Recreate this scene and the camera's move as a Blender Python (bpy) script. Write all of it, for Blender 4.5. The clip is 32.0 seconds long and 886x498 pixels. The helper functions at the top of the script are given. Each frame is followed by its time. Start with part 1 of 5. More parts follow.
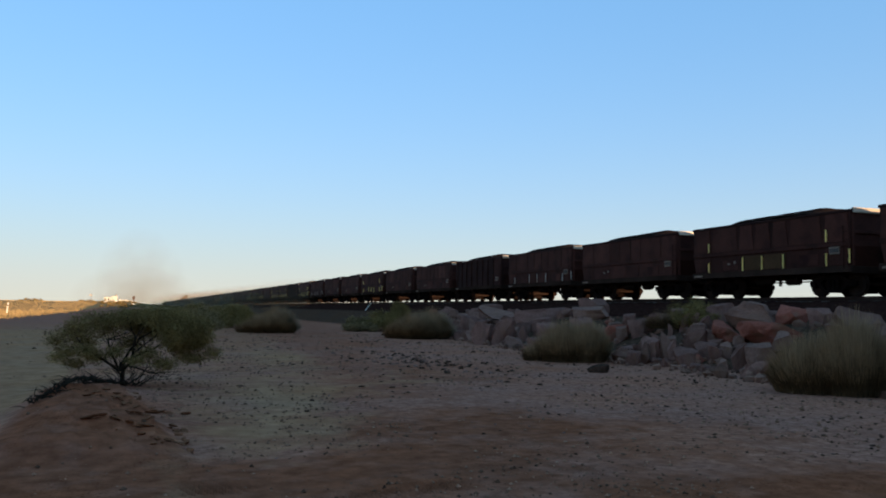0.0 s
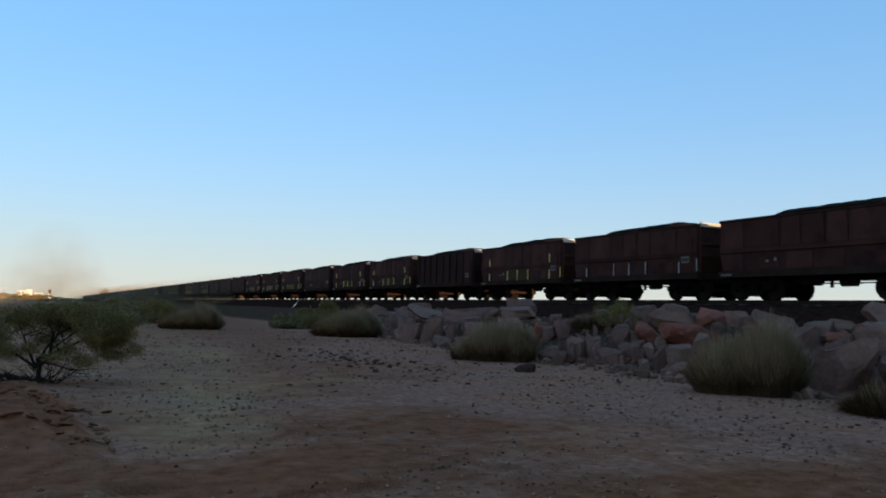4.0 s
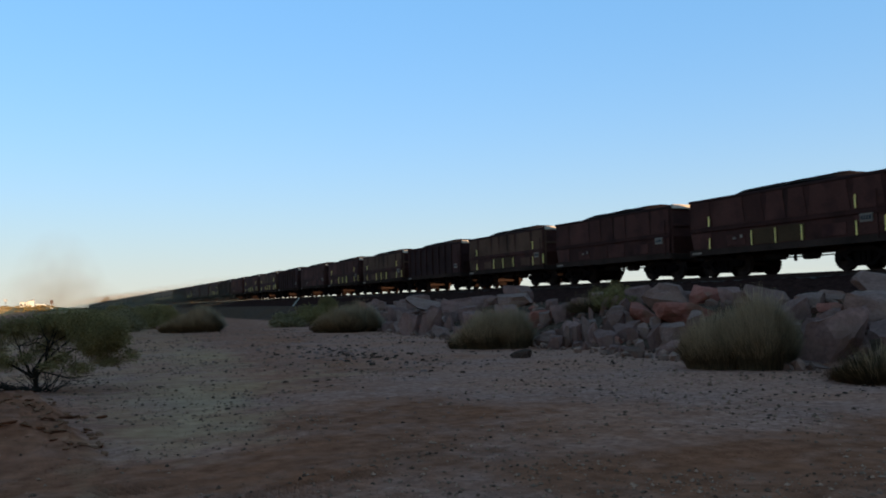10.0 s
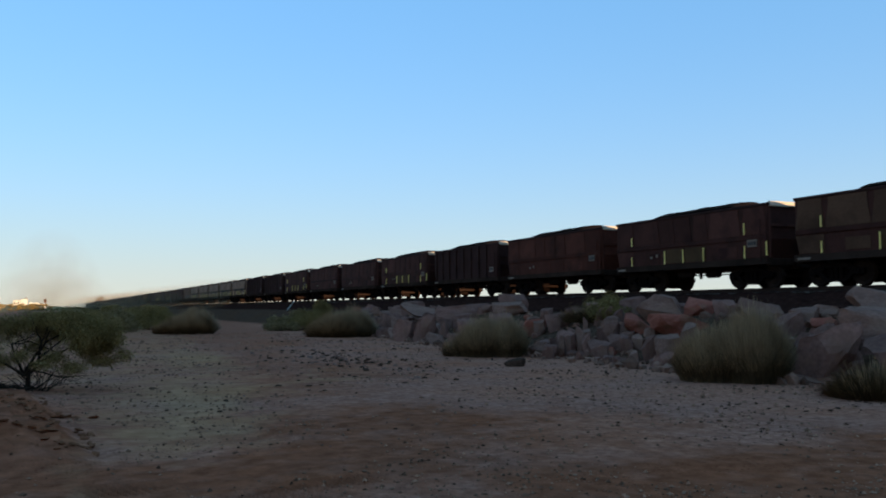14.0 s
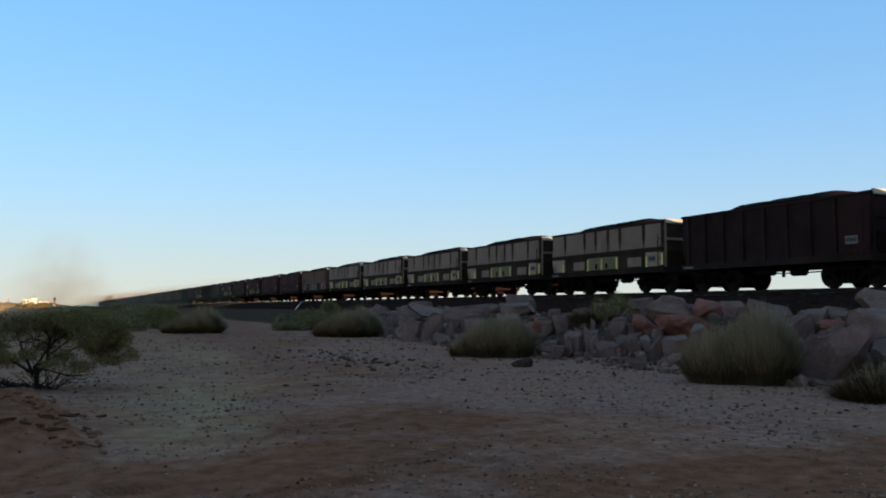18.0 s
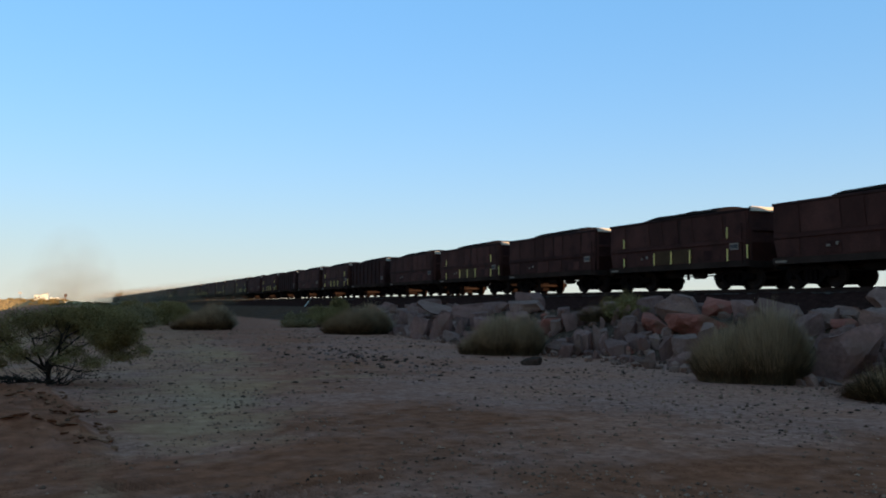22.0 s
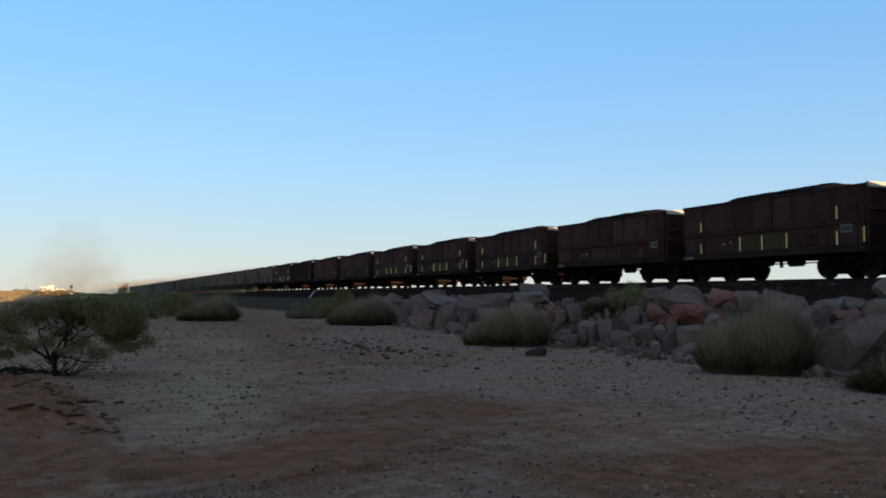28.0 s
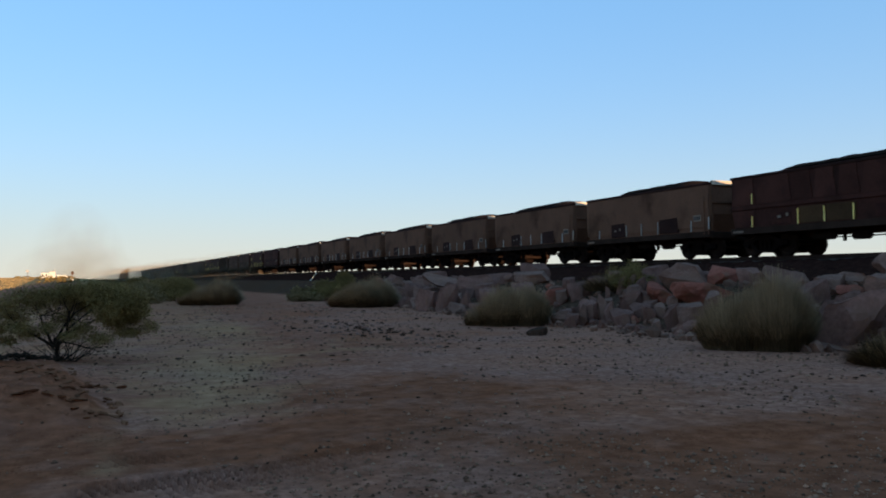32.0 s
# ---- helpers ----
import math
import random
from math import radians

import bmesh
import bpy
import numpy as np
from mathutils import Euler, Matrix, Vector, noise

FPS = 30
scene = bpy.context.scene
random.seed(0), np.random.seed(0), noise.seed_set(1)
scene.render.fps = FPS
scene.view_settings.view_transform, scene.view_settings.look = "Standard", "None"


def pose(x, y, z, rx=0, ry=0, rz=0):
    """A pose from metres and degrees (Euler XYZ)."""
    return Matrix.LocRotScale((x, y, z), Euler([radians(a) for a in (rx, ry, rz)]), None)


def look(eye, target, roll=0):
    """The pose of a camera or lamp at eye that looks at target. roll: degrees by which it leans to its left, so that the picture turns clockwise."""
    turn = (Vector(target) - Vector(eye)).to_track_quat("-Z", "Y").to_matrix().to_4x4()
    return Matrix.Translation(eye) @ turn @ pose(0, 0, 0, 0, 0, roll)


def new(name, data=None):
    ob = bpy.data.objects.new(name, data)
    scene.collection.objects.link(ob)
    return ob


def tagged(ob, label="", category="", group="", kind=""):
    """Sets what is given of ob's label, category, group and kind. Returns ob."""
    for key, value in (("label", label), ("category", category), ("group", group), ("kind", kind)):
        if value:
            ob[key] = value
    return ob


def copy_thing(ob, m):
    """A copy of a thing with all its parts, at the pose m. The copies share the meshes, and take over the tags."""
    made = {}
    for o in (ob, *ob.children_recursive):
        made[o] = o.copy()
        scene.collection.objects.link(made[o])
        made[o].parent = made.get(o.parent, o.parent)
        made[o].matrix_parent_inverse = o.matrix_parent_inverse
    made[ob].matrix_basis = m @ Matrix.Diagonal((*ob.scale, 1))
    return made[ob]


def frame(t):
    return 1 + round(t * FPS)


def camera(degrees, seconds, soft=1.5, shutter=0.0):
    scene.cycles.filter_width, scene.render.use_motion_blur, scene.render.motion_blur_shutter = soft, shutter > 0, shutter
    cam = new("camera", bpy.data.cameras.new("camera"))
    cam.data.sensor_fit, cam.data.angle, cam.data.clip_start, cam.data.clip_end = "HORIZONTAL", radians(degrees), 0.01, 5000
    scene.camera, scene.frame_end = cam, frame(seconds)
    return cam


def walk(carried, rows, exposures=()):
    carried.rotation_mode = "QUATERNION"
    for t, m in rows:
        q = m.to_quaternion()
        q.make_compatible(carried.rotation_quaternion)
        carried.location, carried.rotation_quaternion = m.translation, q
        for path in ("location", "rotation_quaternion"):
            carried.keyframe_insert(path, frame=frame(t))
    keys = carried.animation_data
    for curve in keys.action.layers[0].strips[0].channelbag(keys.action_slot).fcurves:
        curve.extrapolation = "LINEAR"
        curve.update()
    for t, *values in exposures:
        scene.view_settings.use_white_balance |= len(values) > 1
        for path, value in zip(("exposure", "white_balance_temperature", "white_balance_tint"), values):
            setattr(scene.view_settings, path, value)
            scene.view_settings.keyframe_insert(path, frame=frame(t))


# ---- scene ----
cam = camera(56.0, 32.0, soft=1.9, shutter=0.05)
CAMERA_ROWS = [
    (0, -0.111, 0.219, 1.501, 94.149, -0.811, -19.822),
    (0.5, -0.125, 0.199, 1.498, 93.725, -1.183, -21.398),
    (1, -0.142, 0.191, 1.494, 93.438, -0.492, -23.774),
    (1.5, -0.147, 0.197, 1.504, 94.764, -1.120, -23.309),
    (2, -0.153, 0.200, 1.508, 94.548, -1.359, -23.428),
    (2.5, -0.157, 0.198, 1.512, 94.550, -1.575, -24.086),
    (3, -0.159, 0.202, 1.509, 94.209, -1.414, -23.723),
    (3.5, -0.153, 0.205, 1.511, 94.020, -1.414, -23.891),
    (5.5, -0.157, 0.131, 1.534, 95.176, -1.705, -28.261),
    (6, -0.085, 0.100, 1.492, 95.536, 0.052, -26.798),
    (6.5, -0.012, 0.069, 1.492, 94.314, 3.251, -22.824),
    (7, 0.011, 0.031, 1.504, 93.398, 2.182, -24.546),
    (7.5, 0.002, 0.007, 1.494, 93.069, 1.651, -24.772),
    (8, 0.006, 0.006, 1.494, 92.861, 1.314, -24.810),
    (8.5, -0.002, 0.005, 1.492, 93.336, 1.206, -24.797),
    (9, 0.009, 0.006, 1.500, 93.377, 0.770, -24.909),
    (9.5, 0.012, 0.005, 1.498, 93.355, 1.747, -25.127),
    (10, 0.004, 0.000, 1.499, 93.514, 1.340, -24.565),
    (10.5, 0.011, 0.000, 1.499, 93.379, 1.562, -25.205),
    (11, 0.002, 0.002, 1.499, 93.374, 0.936, -25.600),
    (11.5, 0.002, -0.000, 1.500, 93.432, 0.802, -25.881),
    (12, -0.003, -0.004, 1.499, 93.618, 0.727, -25.954),
    (12.5, 0.008, -0.010, 1.497, 93.672, 0.390, -26.288),
    (13, -0.010, -0.009, 1.500, 93.883, 0.600, -25.592),
    (13.5, 0.000, -0.005, 1.497, 94.157, 0.014, -24.431),
    (14, -0.007, -0.001, 1.500, 93.984, 0.148, -24.935),
    (14.5, -0.006, -0.005, 1.501, 94.047, 0.101, -24.923),
    (16.5, 0.001, -0.006, 1.501, 94.192, 0.316, -24.405),
    (17, -0.004, -0.005, 1.501, 94.168, 0.262, -24.369),
    (17.5, -0.004, -0.003, 1.501, 94.134, 0.193, -24.439),
    (18, 0.004, 0.002, 1.500, 94.003, -0.068, -24.404),
    (18.5, 0.010, -0.002, 1.501, 94.016, 0.066, -24.077),
    (19, 0.000, -0.000, 1.500, 94.228, -0.000, -23.984),
    (19.5, 0.003, -0.005, 1.503, 94.230, -0.073, -24.152),
    (20, 0.006, -0.001, 1.504, 94.172, -0.172, -24.118),
    (20.5, 0.004, -0.002, 1.503, 93.893, -0.034, -23.783),
    (21, 0.000, -0.001, 1.501, 93.924, -0.079, -23.700),
    (21.5, -0.003, -0.006, 1.500, 93.778, -0.144, -23.974),
    (22, -0.007, -0.000, 1.503, 93.835, -0.296, -23.794),
    (22.5, -0.010, -0.007, 1.503, 93.899, -0.450, -23.796),
    (23, -0.011, 0.001, 1.501, 93.856, -0.517, -23.611),
    (23.5, -0.015, 0.004, 1.504, 93.977, -0.592, -23.388),
    (24, -0.003, -0.002, 1.500, 93.542, -0.605, -23.216),
    (24.5, -0.001, 0.002, 1.502, 93.151, -0.221, -23.178),
    (25, 0.006, 0.002, 1.501, 93.070, -0.151, -23.241),
    (25.5, -0.006, 0.002, 1.503, 93.179, -0.481, -23.384),
    (27.5, -0.011, 0.001, 1.501, 93.514, -0.143, -23.532),
    (28, -0.009, 0.001, 1.501, 93.228, -0.282, -23.478),
    (28.5, -0.007, 0.001, 1.499, 92.786, -0.087, -23.503),
    (29, -0.003, -0.000, 1.496, 92.463, 0.095, -23.671),
    (29.5, -0.001, -0.000, 1.497, 92.465, -0.038, -23.640),
    (30, -0.002, 0.002, 1.498, 92.406, 0.104, -23.755),
    (30.5, 0.004, 0.000, 1.498, 92.206, 0.259, -23.653),
    (31, 0.005, -0.000, 1.495, 91.869, 0.363, -23.573),
    (31.5, 0.004, -0.001, 1.498, 91.981, 0.290, -23.485),
    (32, 0.002, -0.002, 1.497, 91.925, 0.520, -23.416),
]
walk(cam, [(t, pose(x, y, z, rx, ry, rz)) for t, x, y, z, rx, ry, rz in CAMERA_ROWS],
     exposures=[(0.0, 1.90, 6500, 17), (3.0, 1.90, 6420, 16), (6.5, 1.88, 6320, 14.5), (10.0, 1.92, 6350, 15), (13.0, 1.92, 6300, 14.0), (25.0, 1.92, 6300, 14.0), (28.0, 1.92, 6320, 14.5), (30.0, 1.92, 6430, 16), (32.0, 1.92, 6500, 17)])

# metres that the train has rolled towards the viewer, by second
ROLLED = [(0, 0.00), (1, 22.98), (2, 45.46), (3, 68.00), (6, 136.20), (7, 158.58), (8, 180.83), (9, 203.71), (10, 225.91), (11, 248.78), (12, 270.84), (13, 292.92), (14, 315.63), (17, 381.78), (18, 403.65), (19, 426.09), (20, 448.00), (21, 470.36), (22, 492.17), (23, 513.87), (24, 536.20), (25, 557.84), (28, 623.25), (29, 645.37), (30, 666.82), (31, 688.80), (32, 710.18)]

# ---------------------------------------------------------------- light
SUN_AZIMUTH, SUN_ELEVATION = radians(157.0), radians(3.3)
world = bpy.data.worlds.new("evening_sky")
scene.world = world
world.use_nodes = True
wn, wl = world.node_tree.nodes, world.node_tree.links
sky = wn.new("ShaderNodeTexSky")
sky.sky_type = "NISHITA"
sky.sun_disc = False
sky.sun_elevation, sky.sun_rotation = SUN_ELEVATION, SUN_AZIMUTH
sky.altitude, sky.air_density, sky.dust_density, sky.ozone_density = 0.0, 1.0, 0.3, 3.4
wl.new(sky.outputs["Color"], wn["Background"].inputs["Color"])
wn["Background"].inputs["Strength"].default_value = 0.15
# dusty haze painted in as cream colour, thicker towards the horizon, the same all round
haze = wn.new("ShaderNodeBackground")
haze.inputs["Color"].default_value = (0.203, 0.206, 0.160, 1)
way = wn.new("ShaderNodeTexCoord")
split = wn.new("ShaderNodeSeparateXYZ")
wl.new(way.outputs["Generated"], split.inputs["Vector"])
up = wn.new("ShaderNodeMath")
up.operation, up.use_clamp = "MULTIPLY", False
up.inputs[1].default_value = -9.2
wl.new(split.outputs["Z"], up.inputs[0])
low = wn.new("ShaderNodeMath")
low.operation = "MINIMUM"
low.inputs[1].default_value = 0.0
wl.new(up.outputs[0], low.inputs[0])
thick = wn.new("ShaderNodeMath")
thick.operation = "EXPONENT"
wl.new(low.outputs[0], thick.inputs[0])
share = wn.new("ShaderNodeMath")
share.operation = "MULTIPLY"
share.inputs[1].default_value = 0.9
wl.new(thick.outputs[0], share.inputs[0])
# scattering by the dust is painted as a flat blue that evens the sky
even = wn.new("ShaderNodeBackground")
even.inputs["Color"].default_value = (0.051, 0.139, 0.242, 1)
evened = wn.new("ShaderNodeMixShader")
evened.inputs["Fac"].default_value = 0.62
wl.new(wn["Background"].outputs["Background"], evened.inputs[1])
wl.new(even.outputs["Background"], evened.inputs[2])
# a thinner, taller veil of pale blue painted over the warm haze
veil = wn.new("ShaderNodeBackground")
veil.inputs["Color"].default_value = (0.172, 0.262, 0.338, 1)
taller = wn.new("ShaderNodeMath")
taller.operation = "POWER"
taller.inputs[1].default_value = 0.5
wl.new(thick.outputs[0], taller.inputs[0])
thin = wn.new("ShaderNodeMath")
thin.operation = "MULTIPLY"
thin.inputs[1].default_value = 0.28
wl.new(taller.outputs[0], thin.inputs[0])
veiled = wn.new("ShaderNodeMixShader")
wl.new(thin.outputs[0], veiled.inputs["Fac"])
wl.new(evened.outputs["Shader"], veiled.inputs[1])
wl.new(veil.outputs["Background"], veiled.inputs[2])
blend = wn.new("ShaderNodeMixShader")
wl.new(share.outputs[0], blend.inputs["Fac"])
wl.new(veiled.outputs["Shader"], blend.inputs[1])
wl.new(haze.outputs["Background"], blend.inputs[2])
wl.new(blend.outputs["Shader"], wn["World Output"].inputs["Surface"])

sun = new("sun", bpy.data.lights.new("sun", "SUN"))
sun.data.energy, sun.data.angle, sun.data.color = 2.7, radians(0.5), (1.0, 0.73, 0.44)
to_sun = Vector((math.sin(SUN_AZIMUTH) * math.cos(SUN_ELEVATION), math.cos(SUN_AZIMUTH) * math.cos(SUN_ELEVATION), math.sin(SUN_ELEVATION)))
sun.matrix_basis = look((60, -60, 40), Vector((60, -60, 40)) - to_sun)

# ---------------------------------------------------------------- materials


def material(name, dark, light, size=3.0, rough=0.9, metal=0.0, bump=0.3, fine=40.0, spread=0.25, stain=None, stain_size=0.8, stain_at=0.58, island=0.0):
    """A surface with two scales of variation, a bump, stains and a little difference from piece to piece."""
    m = bpy.data.materials.new(name)
    m.use_nodes = True
    n, l = m.node_tree.nodes, m.node_tree.links
    b = n["Principled BSDF"]
    b.inputs["Roughness"].default_value, b.inputs["Metallic"].default_value = rough, metal
    b.inputs["Specular IOR Level"].default_value = 0.0 if rough >= 0.8 else 0.04 if rough >= 0.65 else 0.12
    at = n.new("ShaderNodeTexCoord")
    big, small = n.new("ShaderNodeTexNoise"), n.new("ShaderNodeTexNoise")
    big.inputs["Scale"].default_value, small.inputs["Scale"].default_value = size, fine
    big.inputs["Detail"].default_value, small.inputs["Detail"].default_value = 5.0, 3.0
    for x in (big, small):
        l.new(at.outputs["Object"], x.inputs["Vector"])
    add = n.new("ShaderNodeMath")
    add.operation = "MULTIPLY_ADD"
    add.inputs[1].default_value, add.inputs[2].default_value = 0.45, 0.0
    l.new(small.outputs["Fac"], add.inputs[0])
    both = n.new("ShaderNodeMath")
    both.operation = "MULTIPLY_ADD"
    both.inputs[1].default_value = 0.75
    l.new(big.outputs["Fac"], both.inputs[0])
    l.new(add.outputs[0], both.inputs[2])
    ramp = n.new("ShaderNodeValToRGB")
    ramp.color_ramp.elements[0].position, ramp.color_ramp.elements[1].position = 0.38, 0.80
    ramp.color_ramp.elements[0].color, ramp.color_ramp.elements[1].color = (*dark, 1), (*light, 1)
    l.new(both.outputs[0], ramp.inputs["Fac"])
    colour = ramp.outputs["Color"]
    if stain:
        spots = n.new("ShaderNodeTexNoise")
        spots.inputs["Scale"].default_value, spots.inputs["Detail"].default_value = stain_size, 6.0
        l.new(at.outputs["Object"], spots.inputs["Vector"])
        edge = n.new("ShaderNodeMapRange")
        edge.inputs["From Min"].default_value, edge.inputs["From Max"].default_value = stain_at - 0.06, stain_at + 0.08
        l.new(spots.outputs["Fac"], edge.inputs["Value"])
        mix = n.new("ShaderNodeMix")
        mix.data_type = "RGBA"
        l.new(edge.outputs["Result"], mix.inputs["Factor"])
        l.new(colour, mix.inputs["A"])
        mix.inputs["B"].default_value = (*stain, 1)
        colour = mix.outputs["Result"]
    vary = n.new("ShaderNodeHueSaturation")
    rnd = n.new("ShaderNodeMapRange")
    rnd.inputs["To Min"].default_value, rnd.inputs["To Max"].default_value = 1 - spread, 1 + spread
    if island:
        geo = n.new("ShaderNodeNewGeometry")
        rnd.inputs["To Min"].default_value, rnd.inputs["To Max"].default_value = 1 - island, 1 + island
        l.new(geo.outputs["Random Per Island"], rnd.inputs["Value"])
    else:
        info = n.new("ShaderNodeObjectInfo")
        l.new(info.outputs["Random"], rnd.inputs["Value"])
    l.new(rnd.outputs["Result"], vary.inputs["Value"])
    l.new(colour, vary.inputs["Color"])
    l.new(vary.outputs["Color"], b.inputs["Base Color"])
    if bump:
        bm = n.new("ShaderNodeBump")
        bm.inputs["Strength"].default_value, bm.inputs["Distance"].default_value = bump, 0.02
        l.new(both.outputs[0], bm.inputs["Height"])
        l.new(bm.outputs["Normal"], b.inputs["Normal"])
    return m


RUST = material("rust_paint", (0.035, 0.0127, 0.0092), (0.072, 0.0245, 0.0172), 0.9, 0.75, 0.0, 0.2, 14, 0.22, (0.028, 0.012, 0.008), 0.55)
RUST_PANEL = material("rust_panel_paint", (0.046, 0.0165, 0.0115), (0.090, 0.031, 0.021), 0.9, 0.75, 0.0, 0.2, 14, 0.22, (0.038, 0.0135, 0.0105), 0.7)
RED_PAINT = material("red_oxide_paint", (0.055, 0.016, 0.010), (0.100, 0.030, 0.018), 0.9, 0.75, 0.0, 0.2, 14, 0.2, (0.041, 0.014, 0.009), 0.55)
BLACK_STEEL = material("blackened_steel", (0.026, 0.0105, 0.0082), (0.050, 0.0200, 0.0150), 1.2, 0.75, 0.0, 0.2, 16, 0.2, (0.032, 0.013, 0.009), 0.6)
TAN_PAINT = material("tan_paint", (0.112, 0.050, 0.029), (0.176, 0.079, 0.046), 0.8, 0.75, 0.0, 0.15, 12, 0.12, (0.066, 0.029, 0.016), 0.5)
BROWN_PAINT = material("brown_paint", (0.070, 0.032, 0.018), (0.115, 0.052, 0.029), 0.8, 0.75, 0.0, 0.15, 12, 0.12, (0.047, 0.021, 0.012), 0.5)
DULL_OLIVE = material("dull_olive_paint", (0.052, 0.026, 0.012), (0.095, 0.047, 0.022), 0.9, 0.75, 0.0, 0.15, 12, 0.15, (0.044, 0.020, 0.010), 0.6)
OLIVE_PANEL = material("olive_panel_paint", (0.1705, 0.1056, 0.0540), (0.2585, 0.1606, 0.0820), 0.9, 0.7, 0.0, 0.1, 12, 0.1)
GREY_PAINT = material("light_grey_paint", (0.214, 0.112, 0.071), (0.326, 0.176, 0.113), 0.8, 0.65, 0.0, 0.1, 12, 0.08, (0.170, 0.090, 0.053), 0.6, 0.62)
PALE_GREY = material("chalky_grey_paint", (0.3480, 0.1840, 0.1122), (0.5040, 0.2714, 0.1650), 0.8, 0.75, 0.0, 0.1, 12, 0.08, (0.200, 0.106, 0.066), 0.6, 0.62)
DARK_FRAME = material("dark_frame_paint", (0.026, 0.012, 0.007), (0.057, 0.027, 0.015), 1.0, 0.7, 0.0, 0.2, 14, 0.1)
SILL_BLACK = material("black_sill_steel", (0.024, 0.014, 0.010), (0.050, 0.028, 0.020), 1.0, 0.8, 0.0, 0.2, 14, 0.1)
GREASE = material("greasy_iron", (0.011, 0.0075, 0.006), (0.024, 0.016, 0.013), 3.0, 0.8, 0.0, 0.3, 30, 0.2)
# near-black iron: the shade under the wagons is put into this colour
BLACK_IRON = material("black_iron", (0.006, 0.0038, 0.003), (0.013, 0.008, 0.0065), 3.0, 0.85, 0.0, 0.3, 30, 0.2)
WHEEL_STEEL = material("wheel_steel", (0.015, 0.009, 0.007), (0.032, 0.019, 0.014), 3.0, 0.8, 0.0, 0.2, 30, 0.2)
RAIL_STEEL = material("rail_steel", (0.028, 0.016, 0.012), (0.056, 0.032, 0.024), 2.0, 0.85, 0.0, 0.2, 30, 0.1)
YELLOW = material("yellow_reflective_strip", (0.72, 0.465, 0.11), (0.94, 0.64, 0.19), 2.0, 0.35, 0.0, 0.05, 30, 0.15)
# low sunlight on the end rails is put into this pale colour
SUNLIT_STEEL = material("sunlit_pale_steel", (0.36, 0.28, 0.20), (0.56, 0.44, 0.33), 2.0, 0.8, 0.0, 0.2, 20, 0.15)
WHITE = material("white_reflective_strip", (0.300, 0.247, 0.202), (0.420, 0.352, 0.288), 2.0, 0.4, 0.0, 0.05, 30, 0.2)
PLATE = material("dusty_number_plate", (0.15, 0.098, 0.068), (0.24, 0.16, 0.112), 2.0, 0.6, 0.0, 0.05, 30, 0.2)
PLATE_INK = material("number_ink", (0.030, 0.030, 0.030), (0.060, 0.050, 0.050), 3.0, 0.7)
ORE = material("iron_ore", (0.012, 0.008, 0.006), (0.036, 0.020, 0.014), 4.0, 0.95, 0.0, 0.9, 25, 0.15)
BALLAST = material("ballast_stone", (0.018, 0.0076, 0.0054), (0.046, 0.0192, 0.0136), 5.0, 0.95, 0.0, 1.0, 22, 0.1)
SLEEPER = material("concrete_sleeper", (0.066, 0.053, 0.044), (0.102, 0.084, 0.070), 4.0, 0.9, 0.0, 0.3, 30, 0.12)
for dull in (GREASE, WHEEL_STEEL, SILL_BLACK, ORE, BALLAST):
    dull.node_tree.nodes["Principled BSDF"].inputs["Specular IOR Level"].default_value = 0.0
PALE_ROCK = material("pale_granite", (0.138, 0.069, 0.049), (0.276, 0.139, 0.099), 2.2, 0.95, 0.0, 0.8, 18, 0.16, (0.176, 0.090, 0.058), 1.3, 0.62)
GREY_ROCK = material("grey_granite", (0.118, 0.056, 0.041), (0.260, 0.124, 0.091), 2.4, 0.95, 0.0, 0.8, 18, 0.25, (0.165, 0.083, 0.055), 1.3, 0.62)
RED_ROCK = material("rusty_red_rock", (0.215, 0.067, 0.044), (0.355, 0.113, 0.074), 2.2, 0.95, 0.0, 0.8, 18, 0.15, (0.210, 0.105, 0.064), 1.3, 0.62)
PEBBLE = material("pebbles", (0.110, 0.052, 0.031), (0.300, 0.148, 0.088), 1.5, 0.95, 0.0, 0.2, 20, 0.2, island=0.6)
DARK_STONE = material("dark_ironstone", (0.036, 0.020, 0.014), (0.108, 0.056, 0.036), 4.0, 0.85, 0.0, 0.4, 30, 0.3)
BARK = material("grey_bark", (0.016, 0.010, 0.007), (0.043, 0.029, 0.020), 6.0, 0.95, 0.0, 0.6, 40, 0.1)
LEAF = material("olive_leaves", (0.128, 0.085, 0.030), (0.256, 0.166, 0.060), 2.0, 0.8, 0.0, 0.0, 20, 0.1, island=0.35)
LEAF_GREY = material("grey_green_leaves", (0.130, 0.094, 0.044), (0.290, 0.192, 0.090), 2.0, 0.8, 0.0, 0.0, 20, 0.1, island=0.4)
GRASS = material("green_grass_blades", (0.058, 0.0335, 0.0160), (0.126, 0.073, 0.035), 2.0, 0.75, 0.0, 0.0, 20, 0.1, island=0.45)
STRAW = material("dry_seed_heads", (0.235, 0.140, 0.073), (0.385, 0.232, 0.125), 2.0, 0.85, 0.0, 0.0, 20, 0.1, island=0.3)
FIELD_STRAW = material("sun_bleached_straw", (0.23, 0.150, 0.064), (0.35, 0.235, 0.105), 2.0, 0.85, 0.0, 0.0, 20, 0.1, island=0.2)
WALL_WHITE = material("whitewashed_wall", (0.46, 0.42, 0.33), (0.60, 0.55, 0.46), 0.7, 0.85, 0.0, 0.1, 10, 0.1)
ROOF_GREY = material("sheet_roof", (0.20, 0.19, 0.18), (0.33, 0.31, 0.29), 0.9, 0.6, 0.0, 0.1, 10, 0.1)
DARK_GLASS = material("dark_window_glass", (0.03, 0.035, 0.04), (0.05, 0.055, 0.06), 1.0, 0.15)


